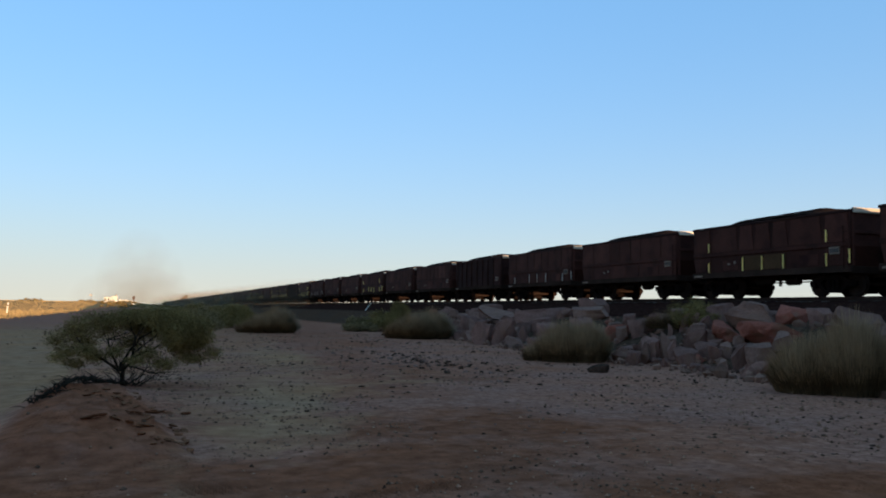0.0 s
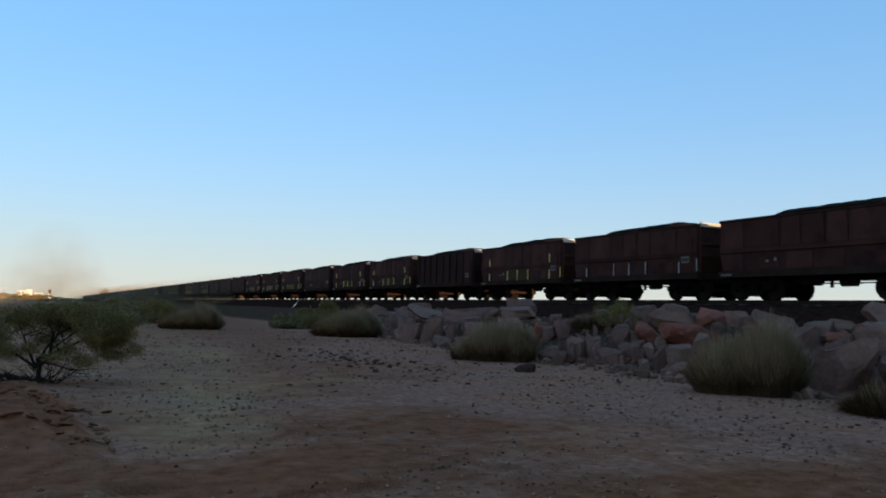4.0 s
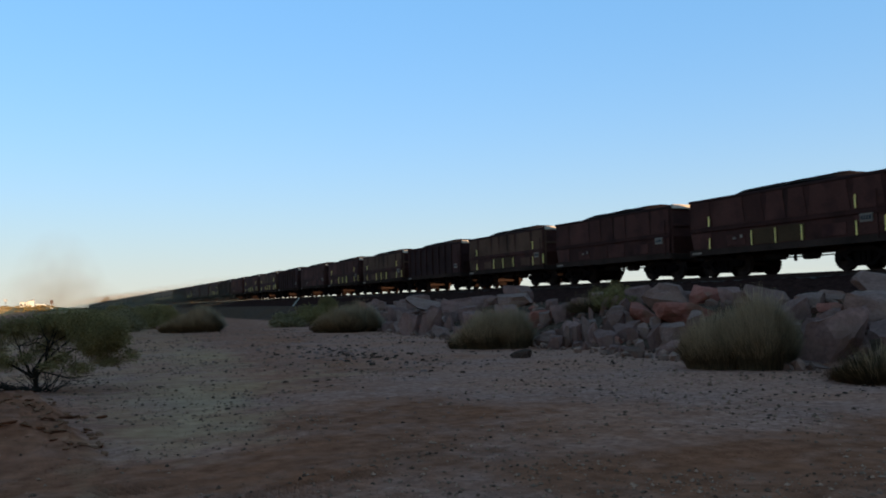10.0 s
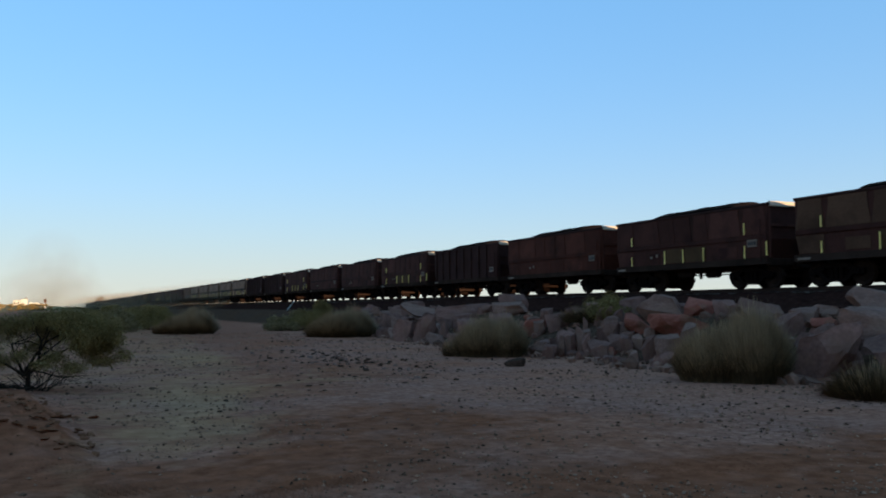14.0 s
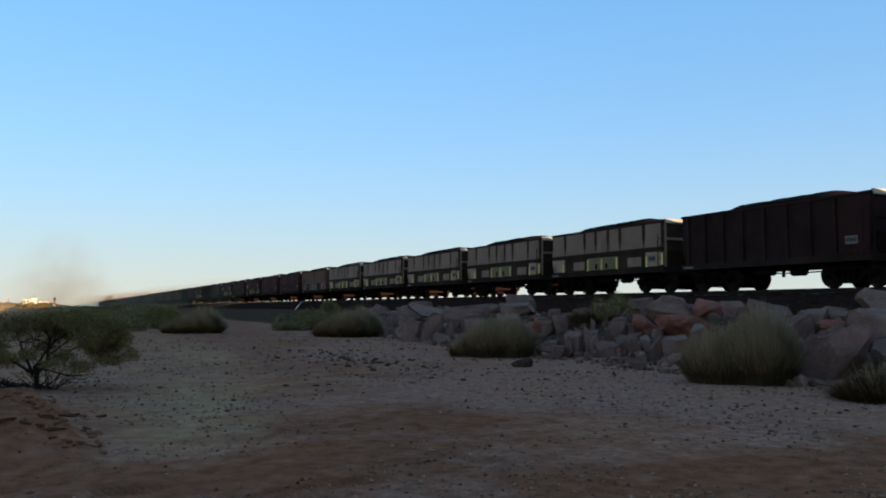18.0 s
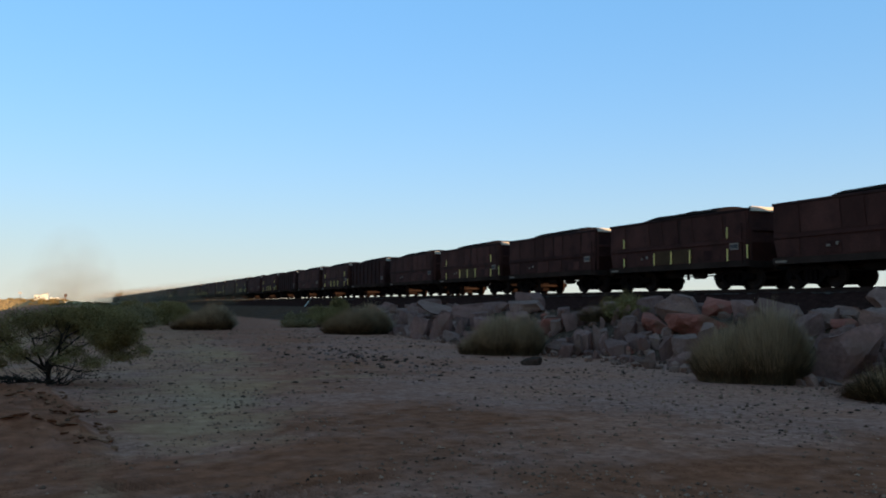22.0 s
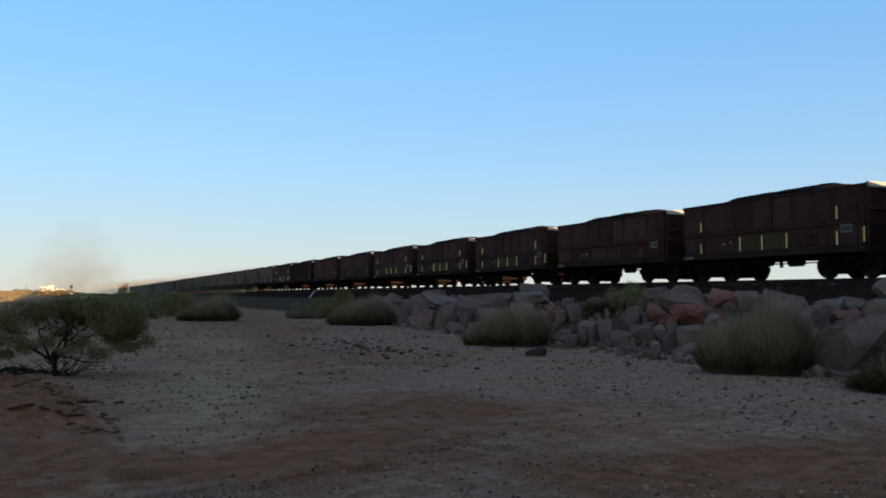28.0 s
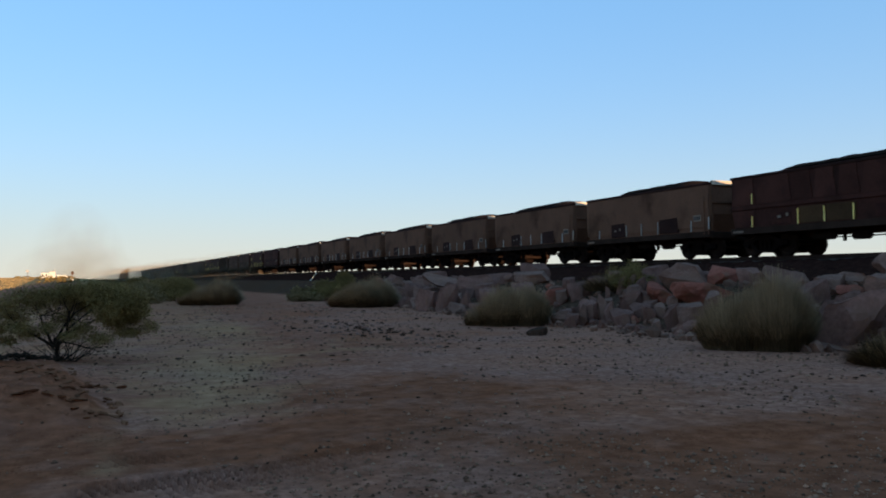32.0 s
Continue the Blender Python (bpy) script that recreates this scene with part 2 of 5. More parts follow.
def ground_material():
    """Grey gravel with patches of red-brown sand, dry soil and fine stones."""
    m = bpy.data.materials.new("gravel_and_red_sand")
    m.use_nodes = True
    n, l = m.node_tree.nodes, m.node_tree.links
    b = n["Principled BSDF"]
    b.inputs["Roughness"].default_value = 0.97
    b.inputs["Specular IOR Level"].default_value = 0.0
    at = n.new("ShaderNodeTexCoord")

    def noise_at(scale, detail=5.0, rough=0.5):
        x = n.new("ShaderNodeTexNoise")
        x.inputs["Scale"].default_value, x.inputs["Detail"].default_value, x.inputs["Roughness"].default_value = scale, detail, rough
        l.new(at.outputs["Object"], x.inputs["Vector"])
        return x.outputs["Fac"]

    def ramp(value, low, high, c0, c1):
        r = n.new("ShaderNodeValToRGB")
        r.color_ramp.elements[0].position, r.color_ramp.elements[1].position = low, high
        r.color_ramp.elements[0].color, r.color_ramp.elements[1].color = (*c0, 1), (*c1, 1)
        l.new(value, r.inputs["Fac"])
        return r.outputs["Color"]

    def mix(value, a, c):
        x = n.new("ShaderNodeMix")
        x.data_type = "RGBA"
        l.new(value, x.inputs["Factor"])
        l.new(a, x.inputs["A"])
        l.new(c, x.inputs["B"])
        return x.outputs["Result"]

    gravel = ramp(noise_at(9.0, 8.0), 0.34, 0.72, (0.252, 0.099, 0.060), (0.452, 0.185, 0.113))
    sand = ramp(noise_at(5.0, 8.0), 0.3, 0.75, (0.176, 0.056, 0.027), (0.308, 0.100, 0.048))
    dry = ramp(noise_at(3.0, 8.0), 0.3, 0.75, (0.23, 0.150, 0.066), (0.35, 0.235, 0.108))
    attr = n.new("ShaderNodeAttribute")
    attr.attribute_name = "soil"
    parts = n.new("ShaderNodeSeparateColor")
    l.new(attr.outputs["Color"], parts.inputs["Color"])

    def ragged(value, scale, width=0.9, low=0.3, high=0.75):
        x = n.new("ShaderNodeMath")
        x.operation = "MULTIPLY_ADD"
        x.inputs[1].default_value, x.inputs[2].default_value = width, -0.5 * width
        l.new(noise_at(scale, 7.0), x.inputs[0])
        y = n.new("ShaderNodeMath")
        y.operation = "ADD"
        l.new(x.outputs[0], y.inputs[0])
        l.new(value, y.inputs[1])
        z = n.new("ShaderNodeMapRange")
        z.inputs["From Min"].default_value, z.inputs["From Max"].default_value = low, high
        l.new(y.outputs[0], z.inputs["Value"])
        return z.outputs["Result"]

    # dark stony fill; it also paints the shade in gaps between the boulders
    stony_shade = ramp(noise_at(5.0, 8.0), 0.3, 0.75, (0.050, 0.026, 0.015), (0.12, 0.062, 0.038))
    colour = mix(ragged(parts.outputs["Red"], 2.6, 1.7, 0.12, 1.0), gravel, sand)
    colour = mix(ragged(parts.outputs["Green"], 0.3, 0.4), colour, dry)
    silt = ramp(noise_at(2.2, 8.0), 0.3, 0.75, (0.304, 0.139, 0.070), (0.452, 0.208, 0.104))
    colour = mix(ragged(attr.outputs["Alpha"], 1.1, 1.1), colour, silt)
    colour = mix(ragged(parts.outputs["Blue"], 1.2, 0.4), colour, stony_shade)
    # fine stones: each cell a little lighter or darker, some of them dark ironstone
    stones = n.new("ShaderNodeTexVoronoi")
    stones.inputs["Scale"].default_value = 24.0
    l.new(at.outputs["Object"], stones.inputs["Vector"])
    tone = n.new("ShaderNodeSeparateColor")
    l.new(stones.outputs["Color"], tone.inputs["Color"])
    pick = ramp(tone.outputs["Red"], 0.08, 0.95, (0.50, 0.47, 0.45), (1.22, 1.20, 1.18))
    body = n.new("ShaderNodeMapRange")
    body.inputs["From Min"].default_value, body.inputs["From Max"].default_value = 0.42, 0.20
    l.new(stones.outputs["Distance"], body.inputs["Value"])
    where = n.new("ShaderNodeMath")
    where.operation = "MULTIPLY"
    gate = n.new("ShaderNodeMapRange")
    gate.inputs["From Min"].default_value, gate.inputs["From Max"].default_value = 0.42, 0.62
    l.new(noise_at(0.9, 6.0), gate.inputs["Value"])
    l.new(body.outputs["Result"], where.inputs[0])
    l.new(gate.outputs["Result"], where.inputs[1])
    # broad and middling mottles, grey to brown
    mottle = ramp(noise_at(3.2, 12.0, 0.72), 0.32, 0.68, (0.79, 0.78, 0.78), (1.18, 1.18, 1.17))
    cast = ramp(noise_at(0.42, 4.0), 0.35, 0.65, (1.03, 0.98, 0.93), (0.95, 1.01, 1.09))
    for tint in (mottle, cast):
        over = n.new("ShaderNodeMix")
        over.data_type, over.blend_type = "RGBA", "MULTIPLY"
        over.inputs["Factor"].default_value = 1.0
        l.new(colour, over.inputs["A"])
        l.new(tint, over.inputs["B"])
        colour = over.outputs["Result"]
    grit = n.new("ShaderNodeMix")
    grit.data_type, grit.blend_type = "RGBA", "MULTIPLY"
    l.new(where.outputs[0], grit.inputs["Factor"])
    l.new(colour, grit.inputs["A"])
    l.new(pick, grit.inputs["B"])
    l.new(grit.outputs["Result"], b.inputs["Base Color"])
    bump = n.new("ShaderNodeBump")
    bump.inputs["Strength"].default_value, bump.inputs["Distance"].default_value = 0.42, 0.02
    grain = n.new("ShaderNodeTexVoronoi")
    grain.inputs["Scale"].default_value = 38.0
    l.new(at.outputs["Object"], grain.inputs["Vector"])
    pile = n.new("ShaderNodeMath")
    pile.operation = "MULTIPLY_ADD"
    pile.inputs[1].default_value = -0.35
    l.new(grain.outputs["Distance"], pile.inputs[0])
    l.new(noise_at(14.0, 9.0), pile.inputs[2])
    l.new(pile.outputs[0], bump.inputs["Height"])
    l.new(bump.outputs["Normal"], b.inputs["Normal"])
    return m


GROUND = ground_material()

# ---------------------------------------------------------------- mesh helpers


def mesh_object(name, bm, mat, smooth=False):
    me = bpy.data.meshes.new(name)
    bm.to_mesh(me)
    bm.free()
    me.materials.append(mat)
    if smooth:
        me.polygons.foreach_set("use_smooth", [True] * len(me.polygons))
    return new(name, me)


def part(name, bm, mat, parent, label="", smooth=False):
    ob = mesh_object(name, bm, mat, smooth)
    ob.parent = parent
    if label:
        ob["label"] = label
    return ob


def shared_part(name, mesh, parent, m):
    ob = new(name, mesh)
    ob.parent = parent
    ob.matrix_basis = m
    return ob


def raw(name, verts, faces, mat, smooth=False):
    me = bpy.data.meshes.new(name)
    me.from_pydata(verts, [], faces)
    me.materials.append(mat)
    if smooth:
        me.polygons.foreach_set("use_smooth", [True] * len(me.polygons))
    return me


def box(bm, x0, x1, y0, y1, z0, z1, bevel=0.0):
    made = bmesh.ops.create_cube(bm, size=1.0)["verts"]
    for v in made:
        v.co = Vector(((x0 + x1) / 2 + v.co.x * (x1 - x0), (y0 + y1) / 2 + v.co.y * (y1 - y0), (z0 + z1) / 2 + v.co.z * (z1 - z0)))
    if bevel:
        edges = list({e for v in made for e in v.link_edges})
        bmesh.ops.bevel(bm, geom=edges, offset=bevel, segments=1, affect="EDGES")
    return bm


def boxes(*rows, bevel=0.0):
    bm = bmesh.new()
    for r in rows:
        box(bm, *r, bevel=bevel)
    return bm


def prism(bm, outline, axis, a, b):
    """The outline (pairs) pushed along an axis from a to b; for axis x the pairs are (y, z), for y (x, z)."""
    def at(p, q):
        return (q, p[0], p[1]) if axis == "x" else (p[0], q, p[1])
    lo = [bm.verts.new(at(p, a)) for p in outline]
    hi = [bm.verts.new(at(p, b)) for p in outline]
    k = len(outline)
    faces = [bm.faces.new([lo[i], lo[(i + 1) % k], hi[(i + 1) % k], hi[i]]) for i in range(k)]
    faces += [bm.faces.new(lo[::-1]), bm.faces.new(hi)]
    bmesh.ops.recalc_face_normals(bm, faces=faces)
    return bm


def lathe(bm, profile, axis="x", steps=20, at=(0, 0, 0)):
    """Profile of (along, radius) turned about an axis through at."""
    rings = []
    for s, r in profile:
        ring = []
        for i in range(steps):
            a = 2 * math.pi * i / steps
            c, d = r * math.cos(a), r * math.sin(a)
            p = {"x": (s, c, d), "y": (c, s, d), "z": (c, d, s)}[axis]
            ring.append(bm.verts.new((p[0] + at[0], p[1] + at[1], p[2] + at[2])))
        rings.append(ring)
    faces = []
    for p, q in zip(rings, rings[1:]):
        faces += [bm.faces.new([p[i], p[(i + 1) % steps], q[(i + 1) % steps], q[i]]) for i in range(steps)]
    faces += [bm.faces.new(rings[0]), bm.faces.new(rings[-1])]
    bmesh.ops.recalc_face_normals(bm, faces=faces)
    return bm


def tube(bm, points, radii, steps=6):
    """A tapered limb along points."""
    rings = []
    for i, p in enumerate(points):
        p = Vector(p)
        d = (Vector(points[min(i + 1, len(points) - 1)]) - Vector(points[max(i - 1, 0)])).normalized()
        u = d.orthogonal().normalized()
        w = d.cross(u)
        rings.append([bm.verts.new(p + radii[i] * (math.cos(2 * math.pi * k / steps) * u + math.sin(2 * math.pi * k / steps) * w)) for k in range(steps)])
    for p, q in zip(rings, rings[1:]):
        for k in range(steps):
            bm.faces.new([p[k], p[(k + 1) % steps], q[(k + 1) % steps], q[k]])
    bm.faces.new(rings[0][::-1])
    bm.faces.new(rings[-1])


def hashed(ix, iy, seed):
    h = (ix.astype(np.int64) * 374761393 + iy.astype(np.int64) * 668265263 + seed * 974711) & 0xFFFFFFFF
    h = ((h ^ (h >> 13)) * 1274126177) & 0xFFFFFFFF
    return ((h ^ (h >> 16)) & 0xFFFF) / 65535.0


def value_noise(x, y, seed=0):
    ix, iy = np.floor(x), np.floor(y)
    fx, fy = x - ix, y - iy
    fx, fy = fx * fx * (3 - 2 * fx), fy * fy * (3 - 2 * fy)
    a, b = hashed(ix, iy, seed), hashed(ix + 1, iy, seed)
    c, d = hashed(ix, iy + 1, seed), hashed(ix + 1, iy + 1, seed)
    return (a + (b - a) * fx) * (1 - fy) + (c + (d - c) * fx) * fy


def fbm(x, y, octaves=4, seed=0):
    out, amp, total = 0.0, 1.0, 0.0
    for k in range(octaves):
        out = out + amp * value_noise(x * 2 ** k, y * 2 ** k, seed + k)
        total += amp
        amp *= 0.5
    return out / total


def ease(v, a, b):
    t = np.clip((v - a) / (b - a), 0, 1)
    return t * t * (3 - 2 * t)


# ---------------------------------------------------------------- ground
TRACK_X, RAIL_Z = 25.6, 2.2


def toe(y):
    """Where the stone bank begins, beside the track."""
    return 13.0 + 2.6 * ease(y, 20.0, 48.0) + 0.5 * (value_noise(y * 0.21, y * 0 + 3.0, 5) - 0.5)


def mound_edge(y):
    """The broken edge of the sand mound, running away from the viewer."""
    return -0.37 + (15.0 - y) * 0.145 + 0.55 * (fbm(y * 0.7, y * 0 + 1.0, 3, 15) - 0.5)


def trail_at(x, y):
    """The bare wheel trail that runs up the plain beside the bushes."""
    return np.exp(-((x - (5.2 + 0.165 * (y - 22))) / (0.7 + 0.026 * y)) ** 2) * ease(y, 14, 24) * (1 - ease(y, 90, 140))


def ground_height(x, y):
    x, y = np.asarray(x, float), np.asarray(y, float)
    z = 0.10 * (fbm(x * 0.25, y * 0.25, 4, 2) - 0.5) * np.clip(1 - np.hypot(x, y) / 400, 0.2, 1)
    near = np.clip(1 - np.hypot(x - 3, y - 12) / 60, 0, 1)
    z = z + near * 0.008 * (fbm(x * 1.1, y * 1.1, 2, 9) - 0.5)
    # bank under the track and the level bench behind the stones
    k = toe(y)
    up = 1.25 * ease(x, k, k + 4.2) + 0.12 * (fbm(x * 0.9, y * 0.9, 3, 4) - 0.5) * ease(x, k, k + 2)
    far = 1 - ease(x, 31.5, 37.0)
    z = z + up * far + 0.25 * (1 - far)
    # sandy mound under the shrub
    m = np.exp(-((x + 0.75) / 0.85) ** 2 - ((y - 13.4) / 3.0) ** 2)
    z = z + 0.15 * m * (0.8 + 0.4 * fbm(x * 0.8, y * 0.8, 4, 12)) + 0.10 * m * (fbm(x * 3.0, y * 3.0, 3, 13) - 0.5)
    m2 = np.exp(-((x + 0.2) / 1.0) ** 2 - ((y - 10.6) / 1.3) ** 2)
    z = z + 0.06 * m2 * (0.6 + 0.8 * np.abs(np.sin(2.2 * y + 1.5 * x + 2.0 * fbm(x * 0.9, y * 0.9, 2, 14))))
    edge = mound_edge(y) - x
    along = ease(y, 8.5, 9.4) * (1 - ease(y, 15.5, 17.0)) * ease(x, -2.0, -1.0)
    rag = 0.55 + 0.9 * fbm(x * 1.7, y * 1.7, 4, 16)
    z = z + along * (0.055 * ease(edge, 0.0, 0.22) + 0.05 * ease(edge, 0.38, 0.60) + 0.04 * ease(edge, 0.8, 1.0)) * rag
    # crumbling ledges where the mound has washed away
    s = 3.4 * (edge + 0.5 * (fbm(x * 2.6, y * 1.3, 5, 17) - 0.3))
    ledge = 1 - (s - np.floor(s))
    z = z + 0.034 * ledge * rag * ease(edge, 0.0, 0.15) * (1 - ease(edge, 0.8, 1.6)) * ease(y, 8.6, 9.5) * (1 - ease(y, 14.5, 16.0))
    # a vehicle's tread marks across the near sand
    for start, slope, x0, x1, strength in ((6.38, 0.25, -0.2, 2.9, 1.0), (7.42, 0.02, 0.1, 1.0, 0.7), (6.02, 0.25, 0.4, 2.2, 0.5)):
        d = y - (start + slope * x)
        lane = np.exp(-(d / 0.21) ** 4)
        lugs = np.clip(1.6 * np.sin(86.0 * x + 24.0 * d), -1, 1)
        rut = (-0.034 + 0.048 * lugs) * lane + 0.016 * np.exp(-((np.abs(d) - 0.26) / 0.05) ** 2)
        z = z + strength * rut * ease(x, x0, x0 + 0.3) * (1 - ease(x, x1 - 0.5, x1)) * np.clip(2.6 * fbm(x * 1.3, y * 1.3, 2, 30) - 0.3, 0.2, 1.3)
    # unseen ridge across the line behind the viewer, added to block low sun
    z = z + 9.0 * np.exp(-((x - 66.0) / 9.0) ** 2) * ease(y, -340.0, -270.0) * (1 - ease(y, -60.0, -25.0))
    # low dunes in the distance
    r = np.hypot(x, y)
    west = ease(-x, 60, 260) * ease(r, 250, 700)
    z = z + 2.4 * ease(y, 170, 310) * ease(-x, -16, 4)
    z = z + 5.0 * west * (fbm(x * 0.004, y * 0.004, 3, 20) - 0.25) + 1.2 * ease(r, 120, 500) * ease(-x, 20, 80) * (fbm(x * 0.02, y * 0.02, 3, 21) - 0.45)
    return z


def axis_steps(knots):
    """Places along one axis: (start, end, step) runs, each fine or coarse."""
    out = []
    for a, b, s in knots:
        out += list(np.arange(a, b - 1e-6, s))
    out.append(knots[-1][1])
    return np.array(out)


def build_ground():
    xs = axis_steps([(-3000, -1000, 250), (-1000, -400, 60), (-400, -120, 18), (-120, -30, 4), (-30, -8, 0.9), (-8, -3, 0.25), (-3, -1.6, 0.085), (-1.6, 0.0, 0.03), (0.0, 2.7, 0.018), (2.7, 4.2, 0.04), (4.2, 8, 0.085), (8, 20, 0.16), (20, 40, 0.5), (40, 56, 4), (56, 78, 2), (78, 120, 6), (120, 600, 40), (600, 3000, 300)])
    ys = axis_steps([(-3000, -600, 300), (-600, -100, 50), (-100, -10, 6), (-10, 4, 0.5), (4, 6, 0.07), (6, 7.5, 0.025), (7.5, 7.8, 0.04), (7.8, 8.6, 0.06), (8.6, 13, 0.04), (13, 26, 0.14), (26, 60, 0.5), (60, 150, 2.0), (150, 500, 12), (500, 1500, 50), (1500, 4500, 250)])
    gx, gy = np.meshgrid(xs, ys)
    gz = ground_height(gx, gy)
    nx, ny = len(xs), len(ys)
    me = bpy.data.meshes.new("ground")
    me.vertices.add(nx * ny)
    me.vertices.foreach_set("co", np.stack([gx, gy, gz], -1).ravel())
    i = (np.arange(ny - 1)[:, None] * nx + np.arange(nx - 1)[None, :]).ravel()
    quads = np.stack([i, i + 1, i + 1 + nx, i + nx], -1)
    me.loops.add(quads.size)
    me.loops.foreach_set("vertex_index", quads.ravel())
    me.polygons.add(len(quads))
    me.polygons.foreach_set("loop_start", np.arange(len(quads)) * 4)
    me.polygons.foreach_set("use_smooth", np.ones(len(quads), bool))
    me.update()
    me.validate()
    # kinds of soil: red sand, dry grassland, dark stony fill with painted gap shade
    red = 0.42 + 1.5 * (fbm(gx * 0.16, gy * 0.16, 3, 40) - 0.5) + 1.1 * (fbm(gx * 0.7, gy * 0.7, 3, 41) - 0.5)
    red = red + 0.9 * ease(mound_edge(gy) - gx, -0.05, 0.25) * ease(gy, 8.2, 9.2) * (1 - ease(gy, 15.5, 17.5)) * ease(gx, -1.8, -1.2)
    red = red + 0.85 * np.exp(-((gy - 7.95 - 0.05 * gx + 0.4 * fbm(gx * 0.8, gy * 0.3, 3, 42)) / 0.95) ** 4) * (1 - ease(gx, 2.6, 4.2))
    red = red + 0.15 * (1 - ease(gy, 8.0, 9.0)) + 0.22 * (1 - ease(gy, 6.2, 7.4))
    red = red + 0.35 * (1 - ease(gx, -0.6, 0.6)) * (1 - ease(gy, 9.0, 9.6))
    red = red - 0.32 * ease(gy, 9.5, 14) - 0.8 * (1 - ease(gx, -1.9, -1.3)) * ease(gy, 9.6, 10.8) + 0.3 * (1 - ease(gy, 6.0, 7.5)) * ease(gx, 2.5, 4)
    red = red + 0.75 * np.exp(-((gx - 4.7) / 1.1) ** 2 - ((gy - 11.0 - 0.8 * (gx - 4.7)) / 1.9) ** 2)
    red = red + 0.45 * np.exp(-((gy - 5.0 + 0.12 * (gx - 4.5)) / 0.7) ** 4) * ease(gx, 3.4, 4.2)
    red = red + 0.08 * (1 - ease(gx, 6.0, 10.0))
    trail = trail_at(gx, gy)
    red = red - 0.55 * np.exp(-((gx - 10.5) / 3.5) ** 2 - ((gy - 11) / 8) ** 2)
    red = red + (0.52 - red) * 0.95 * trail
    silt = 0.70 * np.exp(-((gx - 1.50 - 0.16 * (gy - 11)) / 1.35) ** 2 - ((gy - 12.3) / 4.1) ** 4) + 0.5 * np.exp(-((gx - 4.3) / 1.2) ** 2 - ((gy - 25) / 4) ** 2)
    silt = silt + 0.45 * ease(gy, 12, 18) * (1 - ease(gx, 5, 9)) * (1 - ease(gy, 60, 90))
    silt = silt + 0.75 * (1 - ease(gx, -2.0, -1.3)) * ease(gy, 9.6, 10.8) * (1 - ease(gy, 40, 60))
    silt = silt + 0.35 * np.exp(-((gx - 0.15) / 0.25) ** 2 - ((gy - 7.4) / 0.8) ** 2)
    silt = silt * (1 - 0.85 * trail)
    dry = ease(-gx, 9, 17) * ease(gy, 20, 60) + ease(np.hypot(gx, gy), 150, 300)
    bank = ease(gx, toe(gy) + 0.1, toe(gy) + 1.4) * (1 - ease(gx, 34, 37))
    col = np.stack([np.clip(red, 0, 1), np.clip(dry, 0, 1), np.clip(bank, 0, 1), np.clip(silt, 0, 1)], -1)
    a = me.attributes.new("soil", "FLOAT_COLOR", "POINT")
    a.data.foreach_set("color", col.astype(np.float32).ravel())
    me.materials.append(GROUND)
    ob = new("ground", me)
    return tagged(ob, "grey gravel and red-brown sand plain beside the railway", "ground", kind="structure")


build_ground()


def ground_at(x, y):
    return float(ground_height(np.array([x]), np.array([y]))[0])


# ---------------------------------------------------------------- the railway
def build_ballast():
    """The long bed of broken stone, uneven along its shoulders."""
    rng = np.random.default_rng(3)
    profile = [(-3.6, 1.05), (-3.0, 1.38), (-2.4, 1.70), (-1.95, 1.93), (-1.3, 2.0), (0, 2.02), (1.3, 2.0), (1.95, 1.93), (2.8, 1.5), (3.6, 1.05)]
    ys = axis_steps([(-300, -20, 8), (-20, 60, 0.3), (60, 160, 1.5), (160, 1600, 12)])
    verts, faces = [], []
    for y in ys:
        for x, z in profile:
            j = rng.normal(0, 0.035, 3)
            verts.append((TRACK_X + x + j[0], y, z + j[2]))
    k = len(profile)
    for i in range(len(ys) - 1):
        for j in range(k - 1):
            faces.append((i * k + j, i * k + j + 1, (i + 1) * k + j + 1, (i + 1) * k + j))
    return tagged(new("ballast_bed", raw("ballast_bed", verts, faces, BALLAST)), "dark ballast bed of broken stone under the rails", "ballast", kind="structure")


def build_rail(x):
    prof = [(-0.07, 0), (-0.07, 0.012), (-0.012, 0.035), (-0.012, 0.12), (-0.036, 0.135), (-0.036, 0.168), (-0.028, 0.172), (0.028, 0.172), (0.036, 0.168), (0.036, 0.135), (0.012, 0.12), (0.012, 0.035), (0.07, 0.012), (0.07, 0)]
    bm = prism(bmesh.new(), prof, "y", -300.0, 1600.0)
    ob = mesh_object("rail", bm, RAIL_STEEL)
    ob.location = (x, 0, RAIL_Z - 0.172)
    return tagged(ob, "worn brown steel rail on the ballast bed", "rail", "rails of the track", "structure")


build_ballast()
for side in (-1, 1):
    build_rail(TRACK_X + side * 0.7525)


def build_sleepers():
    rng = random.Random(6)
    track = tagged(new("sleepers"), "row of concrete sleepers bedded in the ballast", "sleepers", kind="structure")
    me = raw("sleeper", [(x, y, z) for x in (-1.25, 1.25) for y in (-0.12, 0.12) for z in (-0.17, 0.0)],
             [(0, 1, 3, 2), (4, 6, 7, 5), (0, 4, 5, 1), (2, 3, 7, 6), (1, 5, 7, 3), (0, 2, 6, 4)], SLEEPER)
    for i in range(240):
        shared_part("sleeper", me, track, pose(TRACK_X, -20 + i * 0.62, RAIL_Z - 0.172, 0, 0, rng.uniform(-0.8, 0.8)))


build_sleepers()

# ---------------------------------------------------------------- the ore train
PITCH, HALF, TOP, SILL = 10.5, 4.65, 3.19, 0.88   # length over couplers, half body, rim and sill above the rail


